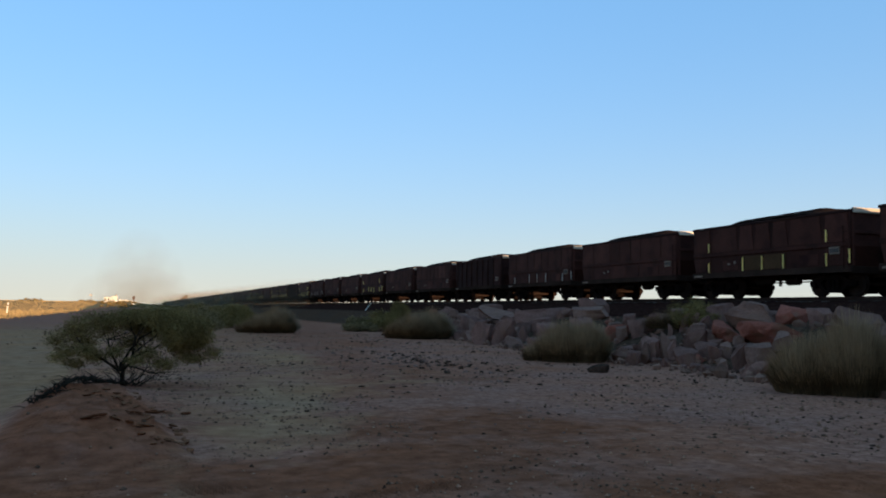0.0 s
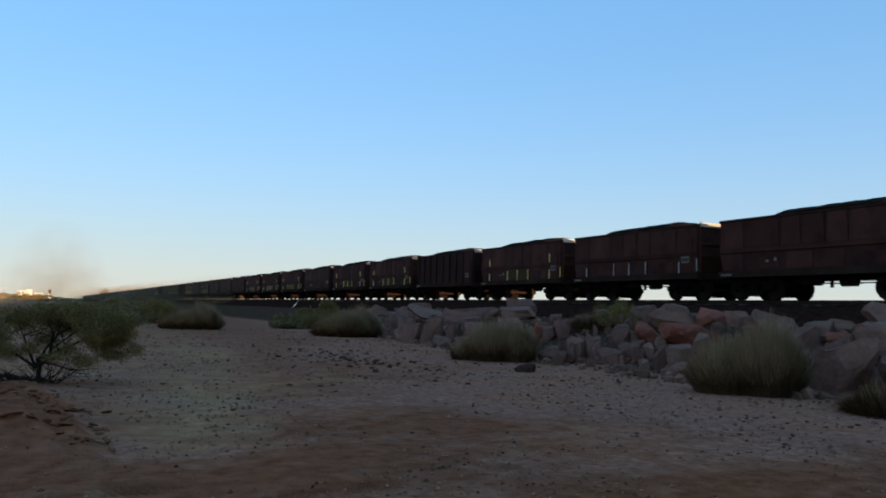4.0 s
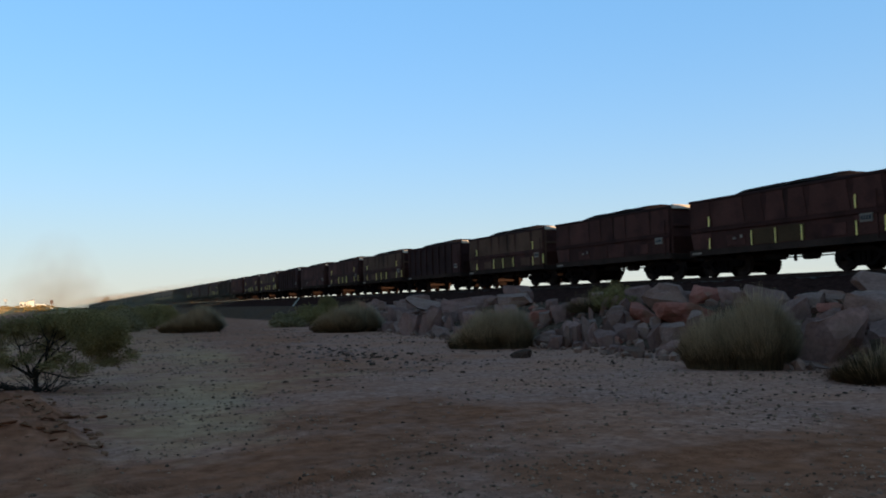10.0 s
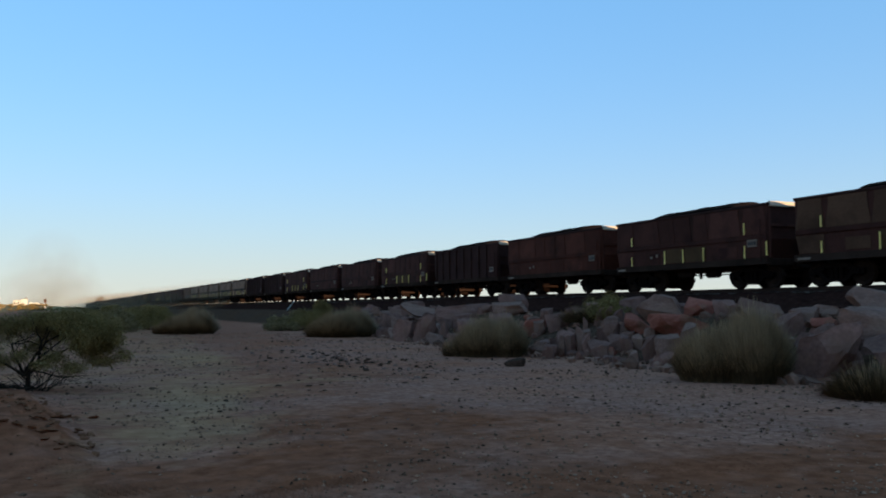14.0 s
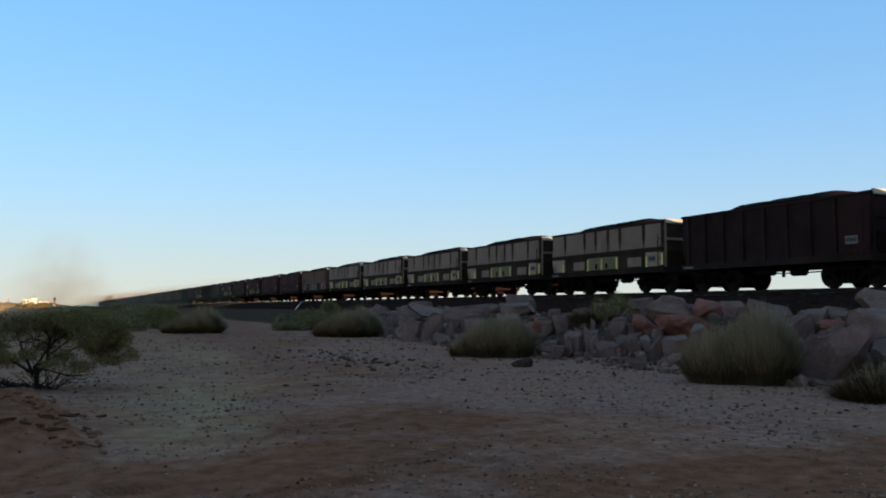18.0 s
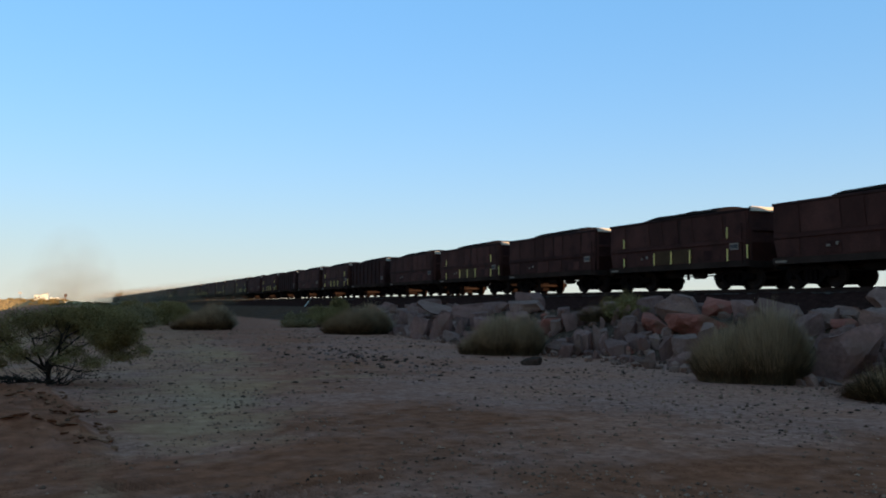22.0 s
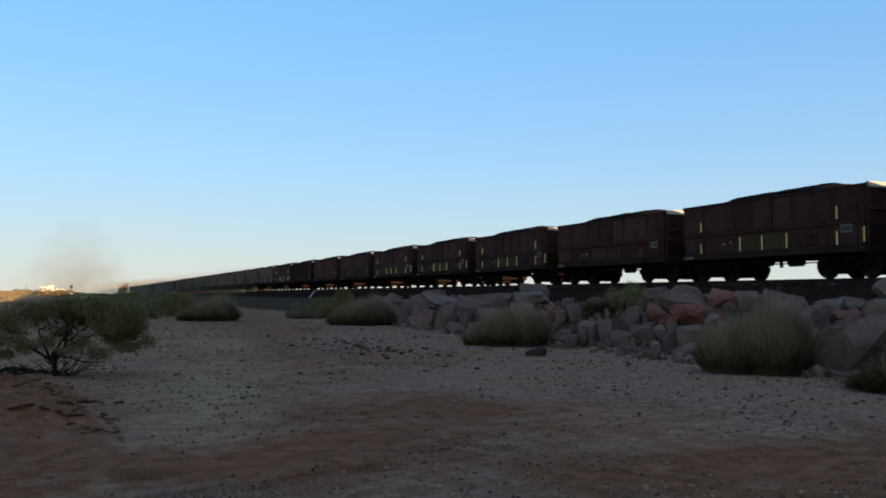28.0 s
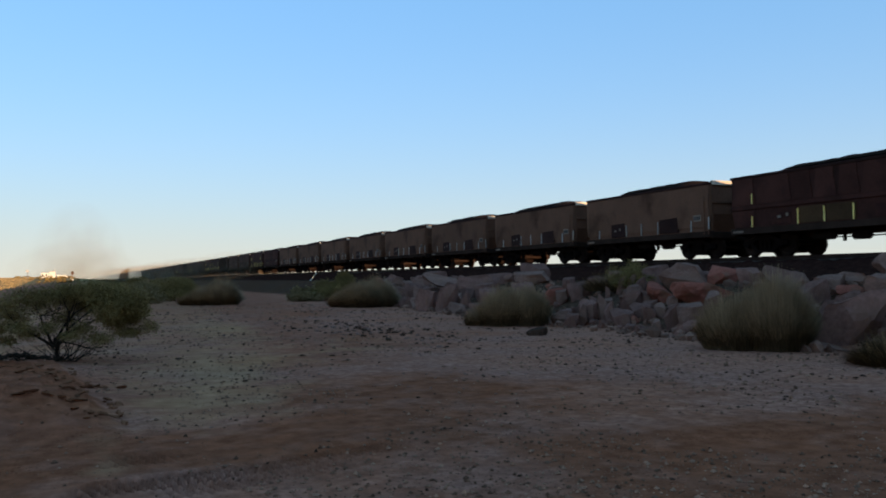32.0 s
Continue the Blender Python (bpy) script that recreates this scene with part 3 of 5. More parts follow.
def wheel_mesh():
    bm = bmesh.new()
    lathe(bm, [(-0.07, 0.11), (-0.07, 0.30), (-0.045, 0.33), (-0.065, 0.38), (-0.065, 0.452), (0.045, 0.46), (0.05, 0.49), (0.075, 0.485), (0.075, 0.38), (0.03, 0.33), (0.03, 0.30), (0.09, 0.11)], "x", 22)
    me = bpy.data.meshes.new("wheel")
    bm.to_mesh(me)
    bm.free()
    me.materials.append(WHEEL_STEEL)
    return me


WHEEL = wheel_mesh()


def side_frame_mesh():
    """The cast side frame of a bogie: arched top, dropped middle, spring window."""
    bm = bmesh.new()
    prism(bm, [(-1.12, 0.40), (-1.12, 0.58), (-0.75, 0.66), (-0.35, 0.80), (0.35, 0.80), (0.75, 0.66), (1.12, 0.58), (1.12, 0.40), (0.95, 0.36), (0.68, 0.46), (0.42, 0.64), (-0.42, 0.64), (-0.68, 0.46), (-0.95, 0.36)], "x", -0.07, 0.07)
    prism(bm, [(-0.78, 0.46), (-0.62, 0.50), (-0.34, 0.24), (0.34, 0.24), (0.62, 0.50), (0.78, 0.46), (0.42, 0.14), (-0.42, 0.14)], "x", -0.07, 0.07)
    for y in (-0.20, 0.0, 0.20):
        lathe(bm, [(0.24, 0.08), (0.64, 0.08)], "z", 8, (0, y, 0))
    for y in (-0.89, 0.89):
        lathe(bm, [(-0.12, 0.10), (0.10, 0.13)], "x", 10, (0, y, 0.455))
    me = bpy.data.meshes.new("side_frame")
    bm.to_mesh(me)
    bm.free()
    me.materials.append(BLACK_IRON)
    return me


SIDE_FRAME = side_frame_mesh()


def add_bogie(wagon, y, full):
    # the third box is an added filler that keeps the gap between wheels dark
    bogie = part("bogie", boxes((-0.95, 0.95, -0.16, 0.16, 0.42, 0.60), (-0.35, 0.35, -0.30, 0.30, 0.60, 0.88), (-0.9, 0.9, -0.40, 0.40, 0.15, 0.80), bevel=0.02), BLACK_IRON, wagon)
    bogie.location = (0, y, 0)
    for x, turn in ((-1.0, 0), (1.0, 180)):
        if full or x < 0:
            shared_part("side_frame", SIDE_FRAME, bogie, pose(x, 0, 0, 0, 0, turn))
    for yy in (-0.89, 0.89):
        for x, turn in ((-0.7525, 0), (0.7525, 180)):
            shared_part("wheel", WHEEL, bogie, pose(x, yy, 0.46, 0, 0, turn))
        if full:
            axle = bmesh.new()
            lathe(axle, [(-0.72, 0.085), (-0.3, 0.075), (0.3, 0.075), (0.72, 0.085)], "x", 8, (0, yy, 0.46))
            part("axle", axle, WHEEL_STEEL, bogie)


def ore_heap(seed):
    """Heaped ore: low at the far end, a crest over the middle, a slope to the near end."""
    rng = np.random.default_rng(seed)
    ny, nx = 40, 12
    ys, xs = np.linspace(-HALF + 0.10, HALF - 0.10, ny), np.linspace(-1.40, 1.40, nx)
    a = 2.6 + rng.uniform(-0.25, 0.25)
    verts, faces = [], []
    for y in ys:
        rise = float(ease(np.array(-y), -a, -a + 0.62) * (0.92 + 0.08 * ease(np.array(-y), -1.8, 1.5)) * (1 - ease(np.array(-y), 2.3, 3.9)))
        for x in xs:
            across = max(0.0, 1 - abs(x / 1.42) ** 2.4)
            lump = 0.07 * (fbm(np.array([x * 2.2 + seed * 7]), np.array([y * 2.2]), 3, seed)[0] - 0.5)
            verts.append((x, y, TOP - 0.13 + 0.29 * rise * across + 0.18 * rise + lump))
    for i in range(ny - 1):
        for j in range(nx - 1):
            k = i * nx + j
            faces.append((k, k + 1, k + nx + 1, k + nx))
    return raw("ore_load", verts, faces, ORE, True)


HEAPS = [ore_heap(s) for s in (1, 2, 3)]


def panel(name, outline, x0, x1, mat, wagon, label=""):
    """A pressed side panel; outline in (y, z)."""
    return part(name, prism(bmesh.new(), outline, "x", x0, x1), mat, wagon, label)


def build_wagon(kind, seed, full=True):
    """One loaded ore wagon; its origin is on the rail head under its middle, its far end towards +y."""
    names = {"plain": "dark rust-brown ore wagon with plain sides, heaped with ore", "red": "red-oxide ore wagon with plain sides, heaped with ore",
             "striped": "rust-brown ore wagon with yellow reflective strips, heaped with ore", "white_striped": "dark brown ore wagon with pale reflective strips, heaped with ore",
             "brown_striped": "lighter brown ore wagon with bright yellow strips, heaped with ore",
             "ribbed": "blackened ore wagon with upright side ribs, heaped with ore", "grey": "light grey panelled ore wagon with yellow strips, heaped with ore",
             "tan": "tan ore wagon with flat dark side panels for shaded recesses, heaped with ore"}
    skin = {"plain": RUST, "red": RED_PAINT, "striped": RUST, "white_striped": RUST, "brown_striped": BROWN_PAINT, "ribbed": BLACK_STEEL, "grey": DARK_FRAME, "tan": TAN_PAINT}[kind]
    wagon = tagged(new("ore_wagon"), names[kind], "ore wagon", "wagons of the ore train")
    # frame, upper panels, lower panels and the middle panel between the strips
    frame_paint = {"plain": RUST, "red": RED_PAINT, "striped": RUST, "white_striped": RUST, "brown_striped": RUST, "grey": DARK_FRAME}.get(kind, skin)
    upper, lower, middle = {"plain": (RUST_PANEL, RUST_PANEL, RUST_PANEL), "red": (RED_PAINT, RED_PAINT, RED_PAINT), "striped": (RUST_PANEL, RUST_PANEL, DULL_OLIVE), "white_striped": (RUST_PANEL, RUST_PANEL, RUST_PANEL),
                            "brown_striped": (BROWN_PAINT, BROWN_PAINT, DULL_OLIVE), "grey": (GREY_PAINT, GREY_PAINT, OLIVE_PANEL)}.get(kind, (skin, skin, skin))
    # body: two sides with thickness whose foot is drawn in, two ends, floor
    for s in (-1, 1):
        bm = bmesh.new()
        prism(bm, [(HALF - 0.05, TOP - 0.1), (HALF - 0.05, 1.85), (HALF - 0.22, SILL + 0.2), (-HALF + 0.22, SILL + 0.2), (-HALF + 0.05, 1.85), (-HALF + 0.05, TOP - 0.1)], "x", min(s * 1.40, s * 1.46), max(s * 1.40, s * 1.46))
        part("side_wall", bm, frame_paint, wagon)
        bm = bmesh.new()
        prism(bm, [(s * 1.5, SILL), (s * 1.5, SILL + 0.24), (s * 1.30, SILL + 0.24), (s * 1.30, SILL + 0.20), (s * 1.44, SILL + 0.20), (s * 1.44, SILL)], "y", -HALF, HALF)
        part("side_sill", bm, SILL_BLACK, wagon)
        part("top_rail", boxes((min(s * 1.38, s * 1.5), max(s * 1.38, s * 1.5), -HALF, HALF, TOP - 0.11, TOP), bevel=0.015), BLACK_STEEL, wagon)
    for e in (-1, 1):
        bm = bmesh.new()
        y0, y1, y2 = e * (HALF - 0.16), e * (HALF - 0.10), e * (HALF - 0.45)
        prism(bm, [(y0, TOP - 0.06), (y1, TOP - 0.06), (y1, 1.85), (y2 + e * 0.06, SILL + 0.2), (y2, SILL + 0.2), (y0, 1.85)], "x", -1.40, 1.40)
        part("end_wall", bm, frame_paint, wagon)
        part("end_rail", boxes((-1.38, 1.38, min(e * (HALF - 0.1), e * (HALF + 0.04)), max(e * (HALF - 0.1), e * (HALF + 0.04)), TOP - (0.13 if e < 0 else 0.10), TOP + (0.06 if e < 0 else 0.006)), bevel=0.015), SUNLIT_STEEL, wagon, "pale end rail with sunlight in its colour")
        if full and e < 0:
            bm = boxes((-1.40, -1.28, -HALF + 0.02, -HALF + 0.10, SILL + 0.2, TOP - 0.10), (1.28, 1.40, -HALF + 0.02, -HALF + 0.10, SILL + 0.2, TOP - 0.10), (-1.28, 1.28, -HALF + 0.03, -HALF + 0.10, 2.30, 2.42), bevel=0.01)
            part("end_frame", bm, upper, wagon)
        part("headstock", boxes((-1.4, 1.4, min(e * (HALF - 0.2), e * HALF), max(e * (HALF - 0.2), e * HALF), SILL - 0.06, SILL + 0.22), bevel=0.02), SILL_BLACK, wagon)
        bm = boxes((-0.12, 0.12, min(e * HALF, e * 5.22), max(e * HALF, e * 5.22), 0.78, 0.98), bevel=0.03)
        box(bm, -0.2, 0.2, min(e * 5.0, e * 5.24), max(e * 5.0, e * 5.24), 0.72, 1.04, 0.04)
        part("coupler", bm, GREASE, wagon)
    part("floor", boxes((-1.38, 1.38, -HALF + 0.4, HALF - 0.4, SILL + 0.14, SILL + 0.2)), DARK_FRAME, wagon)
    part("centre_sill", boxes((-0.22, 0.22, -HALF, HALF, SILL - 0.16, SILL + 0.14), bevel=0.02), DARK_FRAME, wagon)
    if kind == "ribbed":
        for y in (4.2, 3.2, 2.15, 1.1, 0.0, -1.1, -2.15, -3.2):
            bm = bmesh.new()
            prism(bm, [(-1.45, SILL + 0.24), (-1.53, SILL + 0.24), (-1.56, 1.9), (-1.56, TOP - 0.11), (-1.45, TOP - 0.11)], "y", y - 0.06, y + 0.06)
            part("side_post", bm, skin, wagon)
        panel("end_bay_panel", [(-3.34, SILL + 0.26), (-4.46, SILL + 0.26), (-4.60, 1.85), (-4.60, TOP - 0.13), (-3.34, TOP - 0.13)], -1.50, -1.45, RUST, wagon, "smooth brown end panel")
    elif kind == "tan":
        panel("upper_panel", [(4.56, 1.30), (4.58, 1.85), (4.58, TOP - 0.13), (-4.58, TOP - 0.13), (-4.58, 1.85), (-4.54, 1.30)], -1.50, -1.45, TAN_PAINT, wagon)
        # flat dark panels, set proud; their colour paints the shade of recesses
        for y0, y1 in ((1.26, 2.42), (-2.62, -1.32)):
            panel("recess_panel", [(y0, SILL + 0.27), (y1, SILL + 0.27), (y1, 1.78), (y0 + 0.08, 1.82)], -1.512, -1.46, BLACK_STEEL, wagon, "flat dark side panel painted as recess shade")
    else:
        cuts = (HALF - 0.05, 3.30, 1.50, 0.52, -0.52, -1.48, -3.28, -HALF + 0.05)
        out = -1.50 if kind == "grey" else -1.485
        w = {"grey": 0.125, "striped": 0.14, "brown_striped": 0.14}.get(kind, 0.09)
        for a, b in zip(cuts, cuts[1:]):
            g = 0.022 if kind == "grey" else 0.012
            shoulder = 2.50 if kind == "grey" else TOP - 0.36
            panel("upper_panel", [(b + g, 2.02), (a - g, 2.02), (a - w, shoulder), (a - w, TOP - 0.12), (b + w, TOP - 0.12), (b + w, shoulder)], out, -1.45, upper, wagon)
        for a, b, z0, z1, lean in ((4.58, 3.38, 1.16, 1.80, 0.14), (2.52, 1.55, 1.20, 1.62, 0), (1.20, 0.03, 1.16, 1.76, 0), (-0.06, -1.30, 1.16, 1.76, 0), (-2.05, -3.05, 1.20, 1.62, 0), (-3.40, -4.58, 1.16, 1.80, -0.14)):
            panel("lower_panel", [(b - min(lean, 0), z0), (a - max(lean, 0), z0), (a, z1), (b, z1)], out + 0.005, -1.43, middle if abs(a + b) < 1.4 else PALE_GREY if kind == "grey" and lean else lower, wagon)
        part("waist_rail", boxes((-1.515, -1.44, -HALF + 0.06, HALF - 0.06, 1.84, 2.0), bevel=0.01), frame_paint, wagon)
    # reflective strips
    strip = {"striped": YELLOW, "brown_striped": YELLOW, "grey": YELLOW, "white_striped": WHITE, "tan": WHITE}.get(kind)
    if strip:
        rows = [(3.45, 1.14, 1.56), (1.18, 1.14, 1.70), (0.0, 1.14, 1.70), (-1.22, 1.14, 1.70), (-3.48, 1.14, 1.62), (-4.58, 1.2, 1.72)]
        if kind in ("striped", "brown_striped"):
            rows += [(3.45, 2.05, 2.45), (-3.48, 2.05, 2.50)]
        half = 0.044 if kind == "grey" else 0.025
        for y, z0, z1 in rows:
            part("reflective_strip", boxes((-1.535, -1.50, y - half, y + half, z0, z1)), strip, wagon, "yellow reflective strip" if strip is YELLOW else "pale reflective strip")
    if kind == "grey":
        for y in (0.46, -0.40):
            part("door_latch", boxes((-1.545, -1.50, y - 0.07, y + 0.07, 1.22, 1.46), bevel=0.02), BLACK_IRON, wagon, "black iron door latch")
    # number plates with bars for the unreadable figures
    pz = {"grey": 1.36, "ribbed": 1.45}.get(kind, 1.56)
    plate = part("number_plate", boxes((-1.522, -1.46, -4.10, -3.62, pz, pz + 0.28)), PLATE, wagon, "pale number plate")
    part("figure_bars", boxes(*[(-1.527, -1.521, -4.05 + k * 0.105, -3.98 + k * 0.105, pz + 0.07, pz + 0.21) for k in range(4)]), PLATE_INK, plate)
    if kind in ("plain", "striped", "red", "tan"):
        part("small_plate", boxes((-1.522, -1.46, 2.02, 2.16, 1.42, 1.51)), PLATE, wagon, "small pale plate")
        part("small_plate", boxes((-1.522, -1.46, 1.66, 1.76, 1.46, 1.58)), PLATE, wagon, "small pale plate")
    part("sill_plate", boxes((-1.522, -1.49, 3.95, 4.5, SILL + 0.06, SILL + 0.14)), PLATE, wagon, "worn pale sill plate")
    # ladder at the near end
    if full:
        rails = [(-1.53, -1.50, -4.30, -4.27, SILL + 0.1, 2.6), (-1.53, -1.50, -4.58, -4.55, SILL + 0.1, 2.6)]
        part("ladder", boxes(*rails, *[(-1.53, -1.505, -4.56, -4.29, 1.15 + k * 0.3, 1.18 + k * 0.3) for k in range(5)]), frame_paint, wagon)
        # brake gear under the middle
        bm = bmesh.new()
        lathe(bm, [(-0.34, 0.10), (-0.30, 0.17), (0.30, 0.17), (0.34, 0.10)], "y", 12, (-0.55, -0.75, 0.66))
        part("brake_cylinder", bm, GREASE, wagon)
        bm = bmesh.new()
        lathe(bm, [(-0.5, 0.10), (-0.42, 0.15), (0.42, 0.15), (0.5, 0.10)], "y", 12, (-0.7, 0.75, 0.68))
        part("air_tank", bm, GREASE, wagon)
        bm = bmesh.new()
        tube(bm, [(-0.62, -2.4, 0.62), (-0.62, -0.9, 0.60), (-0.62, 0.6, 0.62), (-0.62, 2.4, 0.60)], [0.025] * 4)
        part("brake_rod", bm, GREASE, wagon)
        part("brake_lever", boxes((-0.66, -0.58, -0.12, -0.02, 0.46, 0.92)), GREASE, wagon)
    for y in (-3.3, 3.3):
        add_bogie(wagon, y, full)
    load = new("ore_load", HEAPS[seed % 3])
    load.parent = wagon
    load["label"] = "heap of dark red-brown iron ore"
    return wagon


# order of the wagons from the first in view to the last of the train
ORDER = "SPRPSPPPPSPWRPPSPPWSRSSPSSSPPPSPBRBSPRBSTRSPPSRRGGGGGNPPSPSPRSPRSPSPSPSSSPTRSNNNNNNNNPSPPRSSPPSRPSPSPWPRSPPSRPSP"
KINDS = {"P": "plain", "S": "striped", "W": "white_striped", "R": "ribbed", "G": "grey", "N": "tan", "B": "brown_striped", "T": "red"}
WAGONS = []
MADE = {}
for i, letter in enumerate(ORDER):
    n = i - 9
    full = -3 < n < 76
    if (letter, full) not in MADE:
        MADE[letter, full] = build_wagon(KINDS[letter], i, full)
        wagon = MADE[letter, full]
    else:
        wagon = copy_thing(MADE[letter, full], Matrix())
        for o in wagon.children:
            if o.name.startswith("ore_load"):
                o.data = HEAPS[(i * 7 + i // 5) % 3]
    wagon.location = (TRACK_X, 28.3 + PITCH * n, RAIL_Z)
    WAGONS.append((wagon, 28.3 + PITCH * n))

# ---------------------------------------------------------------- boulders of the stone bank


def boulder_mesh(name, seed, mat, detail=4, cuts=5, rough=0.10):
    """A quarried boulder: a block split on six uneven sides, its corners knocked off, its faces worn."""
    rng = np.random.default_rng(seed)
    bm = bmesh.new()
    bmesh.ops.create_icosphere(bm, subdivisions=detail, radius=0.86)
    planes = []
    for axis in range(3):
        for side in (-1, 1):
            d = rng.normal(0, 0.15 if axis == 2 else 0.34, 3)
            d[axis] += side
            planes.append((Vector(d / np.linalg.norm(d)), rng.uniform(0.36, 0.50)))
    for k in range(cuts):
        d = rng.normal(size=3)
        planes.append((Vector(d / np.linalg.norm(d)), rng.uniform(0.36, 0.52)))
    for v in bm.verts:
        for d, r in planes:
            over = v.co.dot(d) - r
            if over > 0:
                v.co -= d * over
        n = v.co.normalized()
        v.co += n * rough * (0.6 * noise.noise(v.co * 2.2 + Vector((seed, 0, 0))) + 0.30 * noise.noise(v.co * 6.0 + Vector((0, seed, 0))) - 0.25 * max(0.0, noise.noise(v.co * 4.0 + Vector((0, 0, seed))) - 0.25))
    co = np.array([v.co[:] for v in bm.verts])
    lo, hi = co.min(0), co.max(0)
    for v in bm.verts:
        v.co = Vector(((v.co[k] - (lo[k] + hi[k]) / 2) / (hi[k] - lo[k]) for k in range(3)))
    me = bpy.data.meshes.new(name)
    bm.to_mesh(me)
    bm.free()
    me.materials.append(mat)
    return me


ROCKS = {"pale": [boulder_mesh("boulder", 10 + k, PALE_ROCK) for k in range(5)],
         "grey": [boulder_mesh("boulder", 20 + k, GREY_ROCK) for k in range(6)],
         "red": [boulder_mesh("boulder", 30 + k, RED_ROCK) for k in range(4)]}
SMALL_ROCKS = {"pale": [boulder_mesh("boulder", 110 + k, PALE_ROCK, 3, 5, 0.09) for k in range(5)],
               "grey": [boulder_mesh("boulder", 120 + k, GREY_ROCK, 3, 5, 0.09) for k in range(6)],
               "red": [boulder_mesh("boulder", 130 + k, RED_ROCK, 3, 5, 0.09) for k in range(3)]}
ROCK_WORDS = {"pale": "pale grey broken granite boulder in the stone bank", "grey": "dark grey broken boulder in the stone bank", "red": "rust-red weathered boulder in the stone bank"}
BANK = "boulders of the stone bank"


def place_boulder(tone, x, y, z, w, h, seed, deep=None):
    rng = random.Random(seed)
    ob = new("boulder", rng.choice((ROCKS if max(w, h) > 0.6 else SMALL_ROCKS)[tone]))
    d = deep or w * rng.uniform(0.75, 1.0)
    # width lies across the view from the plain, which is at about 50 degrees to the track
    ob.matrix_basis = Matrix.Translation((x, y, z)) @ Euler((rng.uniform(-0.12, 0.12), rng.uniform(-0.12, 0.12), -0.72 + rng.uniform(-0.15, 0.15))).to_matrix().to_4x4() @ Matrix.Diagonal((w * 1.06, d, h * 1.08, 1))
    return tagged(ob, ROCK_WORDS[tone], "boulder", BANK)


# centre, width and height of the boulders that stand out
PALE_BOULDERS = [
    (16.6, 20.1, 1.40, 1.56, 0.86), (16.6, 16.2, 1.30, 1.14, 0.86), (16.9, 14.5, 1.30, 1.12, 0.42), (15.8, 12.4, 1.06, 1.35, 0.80),
    (13.2, 11.9, 0.05, 0.84, 0.20), (14.2, 17.0, 0.42, 0.80, 0.74), (14.3, 20.9, 0.45, 0.58, 0.76), (17.3, 40.3, 1.33, 2.05, 0.70),
    (17.1, 30.4, 1.34, 1.60, 0.70), (13.5, 22.0, 0.18, 0.78, 0.48), (17.3, 13.2, 1.52, 1.45, 0.78), (16.4, 11.3, 1.25, 1.05, 0.80)]
GREY_BOULDERS = [
    (17.3, 18.2, 1.42, 0.68, 0.50), (15.7, 14.4, 1.02, 0.74, 0.72), (14.0, 12.1, 0.55, 1.40, 1.26), (14.0, 17.4, 0.40, 0.42, 0.76),
    (16.1, 22.6, 1.15, 0.31, 0.66), (16.2, 22.2, 1.20, 0.33, 0.62), (16.0, 21.4, 1.12, 0.42, 0.62), (14.9, 20.5, 0.62, 0.78, 0.76),
    (13.9, 21.2, 0.36, 0.60, 0.80), (15.5, 22.5, 0.86, 0.16, 0.55), (14.5, 33.1, 0.52, 0.98, 1.25), (13.9, 33.9, 0.42, 0.88, 1.10),
    (16.7, 42.5, 0.60, 1.00, 1.10), (15.8, 24.6, 0.90, 0.85, 0.70), (15.6, 28.2, 0.85, 0.90, 0.80), (14.6, 26.4, 0.45, 0.80, 0.75), (17.0, 34.2, 1.20, 2.20, 0.80), (14.2, 10.3, 0.56, 1.46, 1.18)]
RED_BOULDERS = [
    (17.2, 19.1, 1.48, 0.86, 0.52), (15.7, 18.3, 0.98, 1.50, 0.74), (15.6, 19.9, 0.95, 0.92, 0.58), (16.2, 13.9, 1.04, 0.56, 0.34),
    (14.6, 35.6, 0.20, 0.90, 0.60)]
SHARDS = [
    (13.6, 21.0, 0.30, 0.31, 0.70), (14.7, 22.1, 0.55, 0.31, 0.58), (14.1, 20.7, 0.51, 0.30, 0.91), (14.1, 20.4, 0.41, 0.27, 0.65), (14.8, 20.6, 0.61, 0.28, 0.63), (15.0, 20.4, 0.68, 0.38, 0.55),
    (15.3, 20.2, 0.79, 0.31, 0.47), (14.3, 18.8, 0.39, 0.36, 0.54), (14.6, 18.7, 0.50, 0.31, 0.51), (13.2, 21.0, 0.16, 0.42, 0.44), (15.3, 25.0, 0.71, 0.47, 0.65), (16.3, 26.1, 1.12, 0.47, 0.59),
    (13.6, 17.6, 0.17, 0.30, 0.38), (14.9, 32.0, 0.49, 0.35, 0.79), (16.1, 40.6, 0.55, 0.52, 1.04), (14.5, 34.9, 0.38, 0.43, 0.90)]
taken = []
for tone, rows in (("pale", PALE_BOULDERS), ("grey", GREY_BOULDERS), ("red", RED_BOULDERS), ("pale", SHARDS[::2]), ("grey", SHARDS[1::2])):
    for k, (x, y, z, w, h) in enumerate(rows):
        place_boulder(tone, x, y, z, w, h, hash((tone == "pale", tone == "red", k)) & 1023)
        taken.append((x, y, z, max(w, h) / 2))

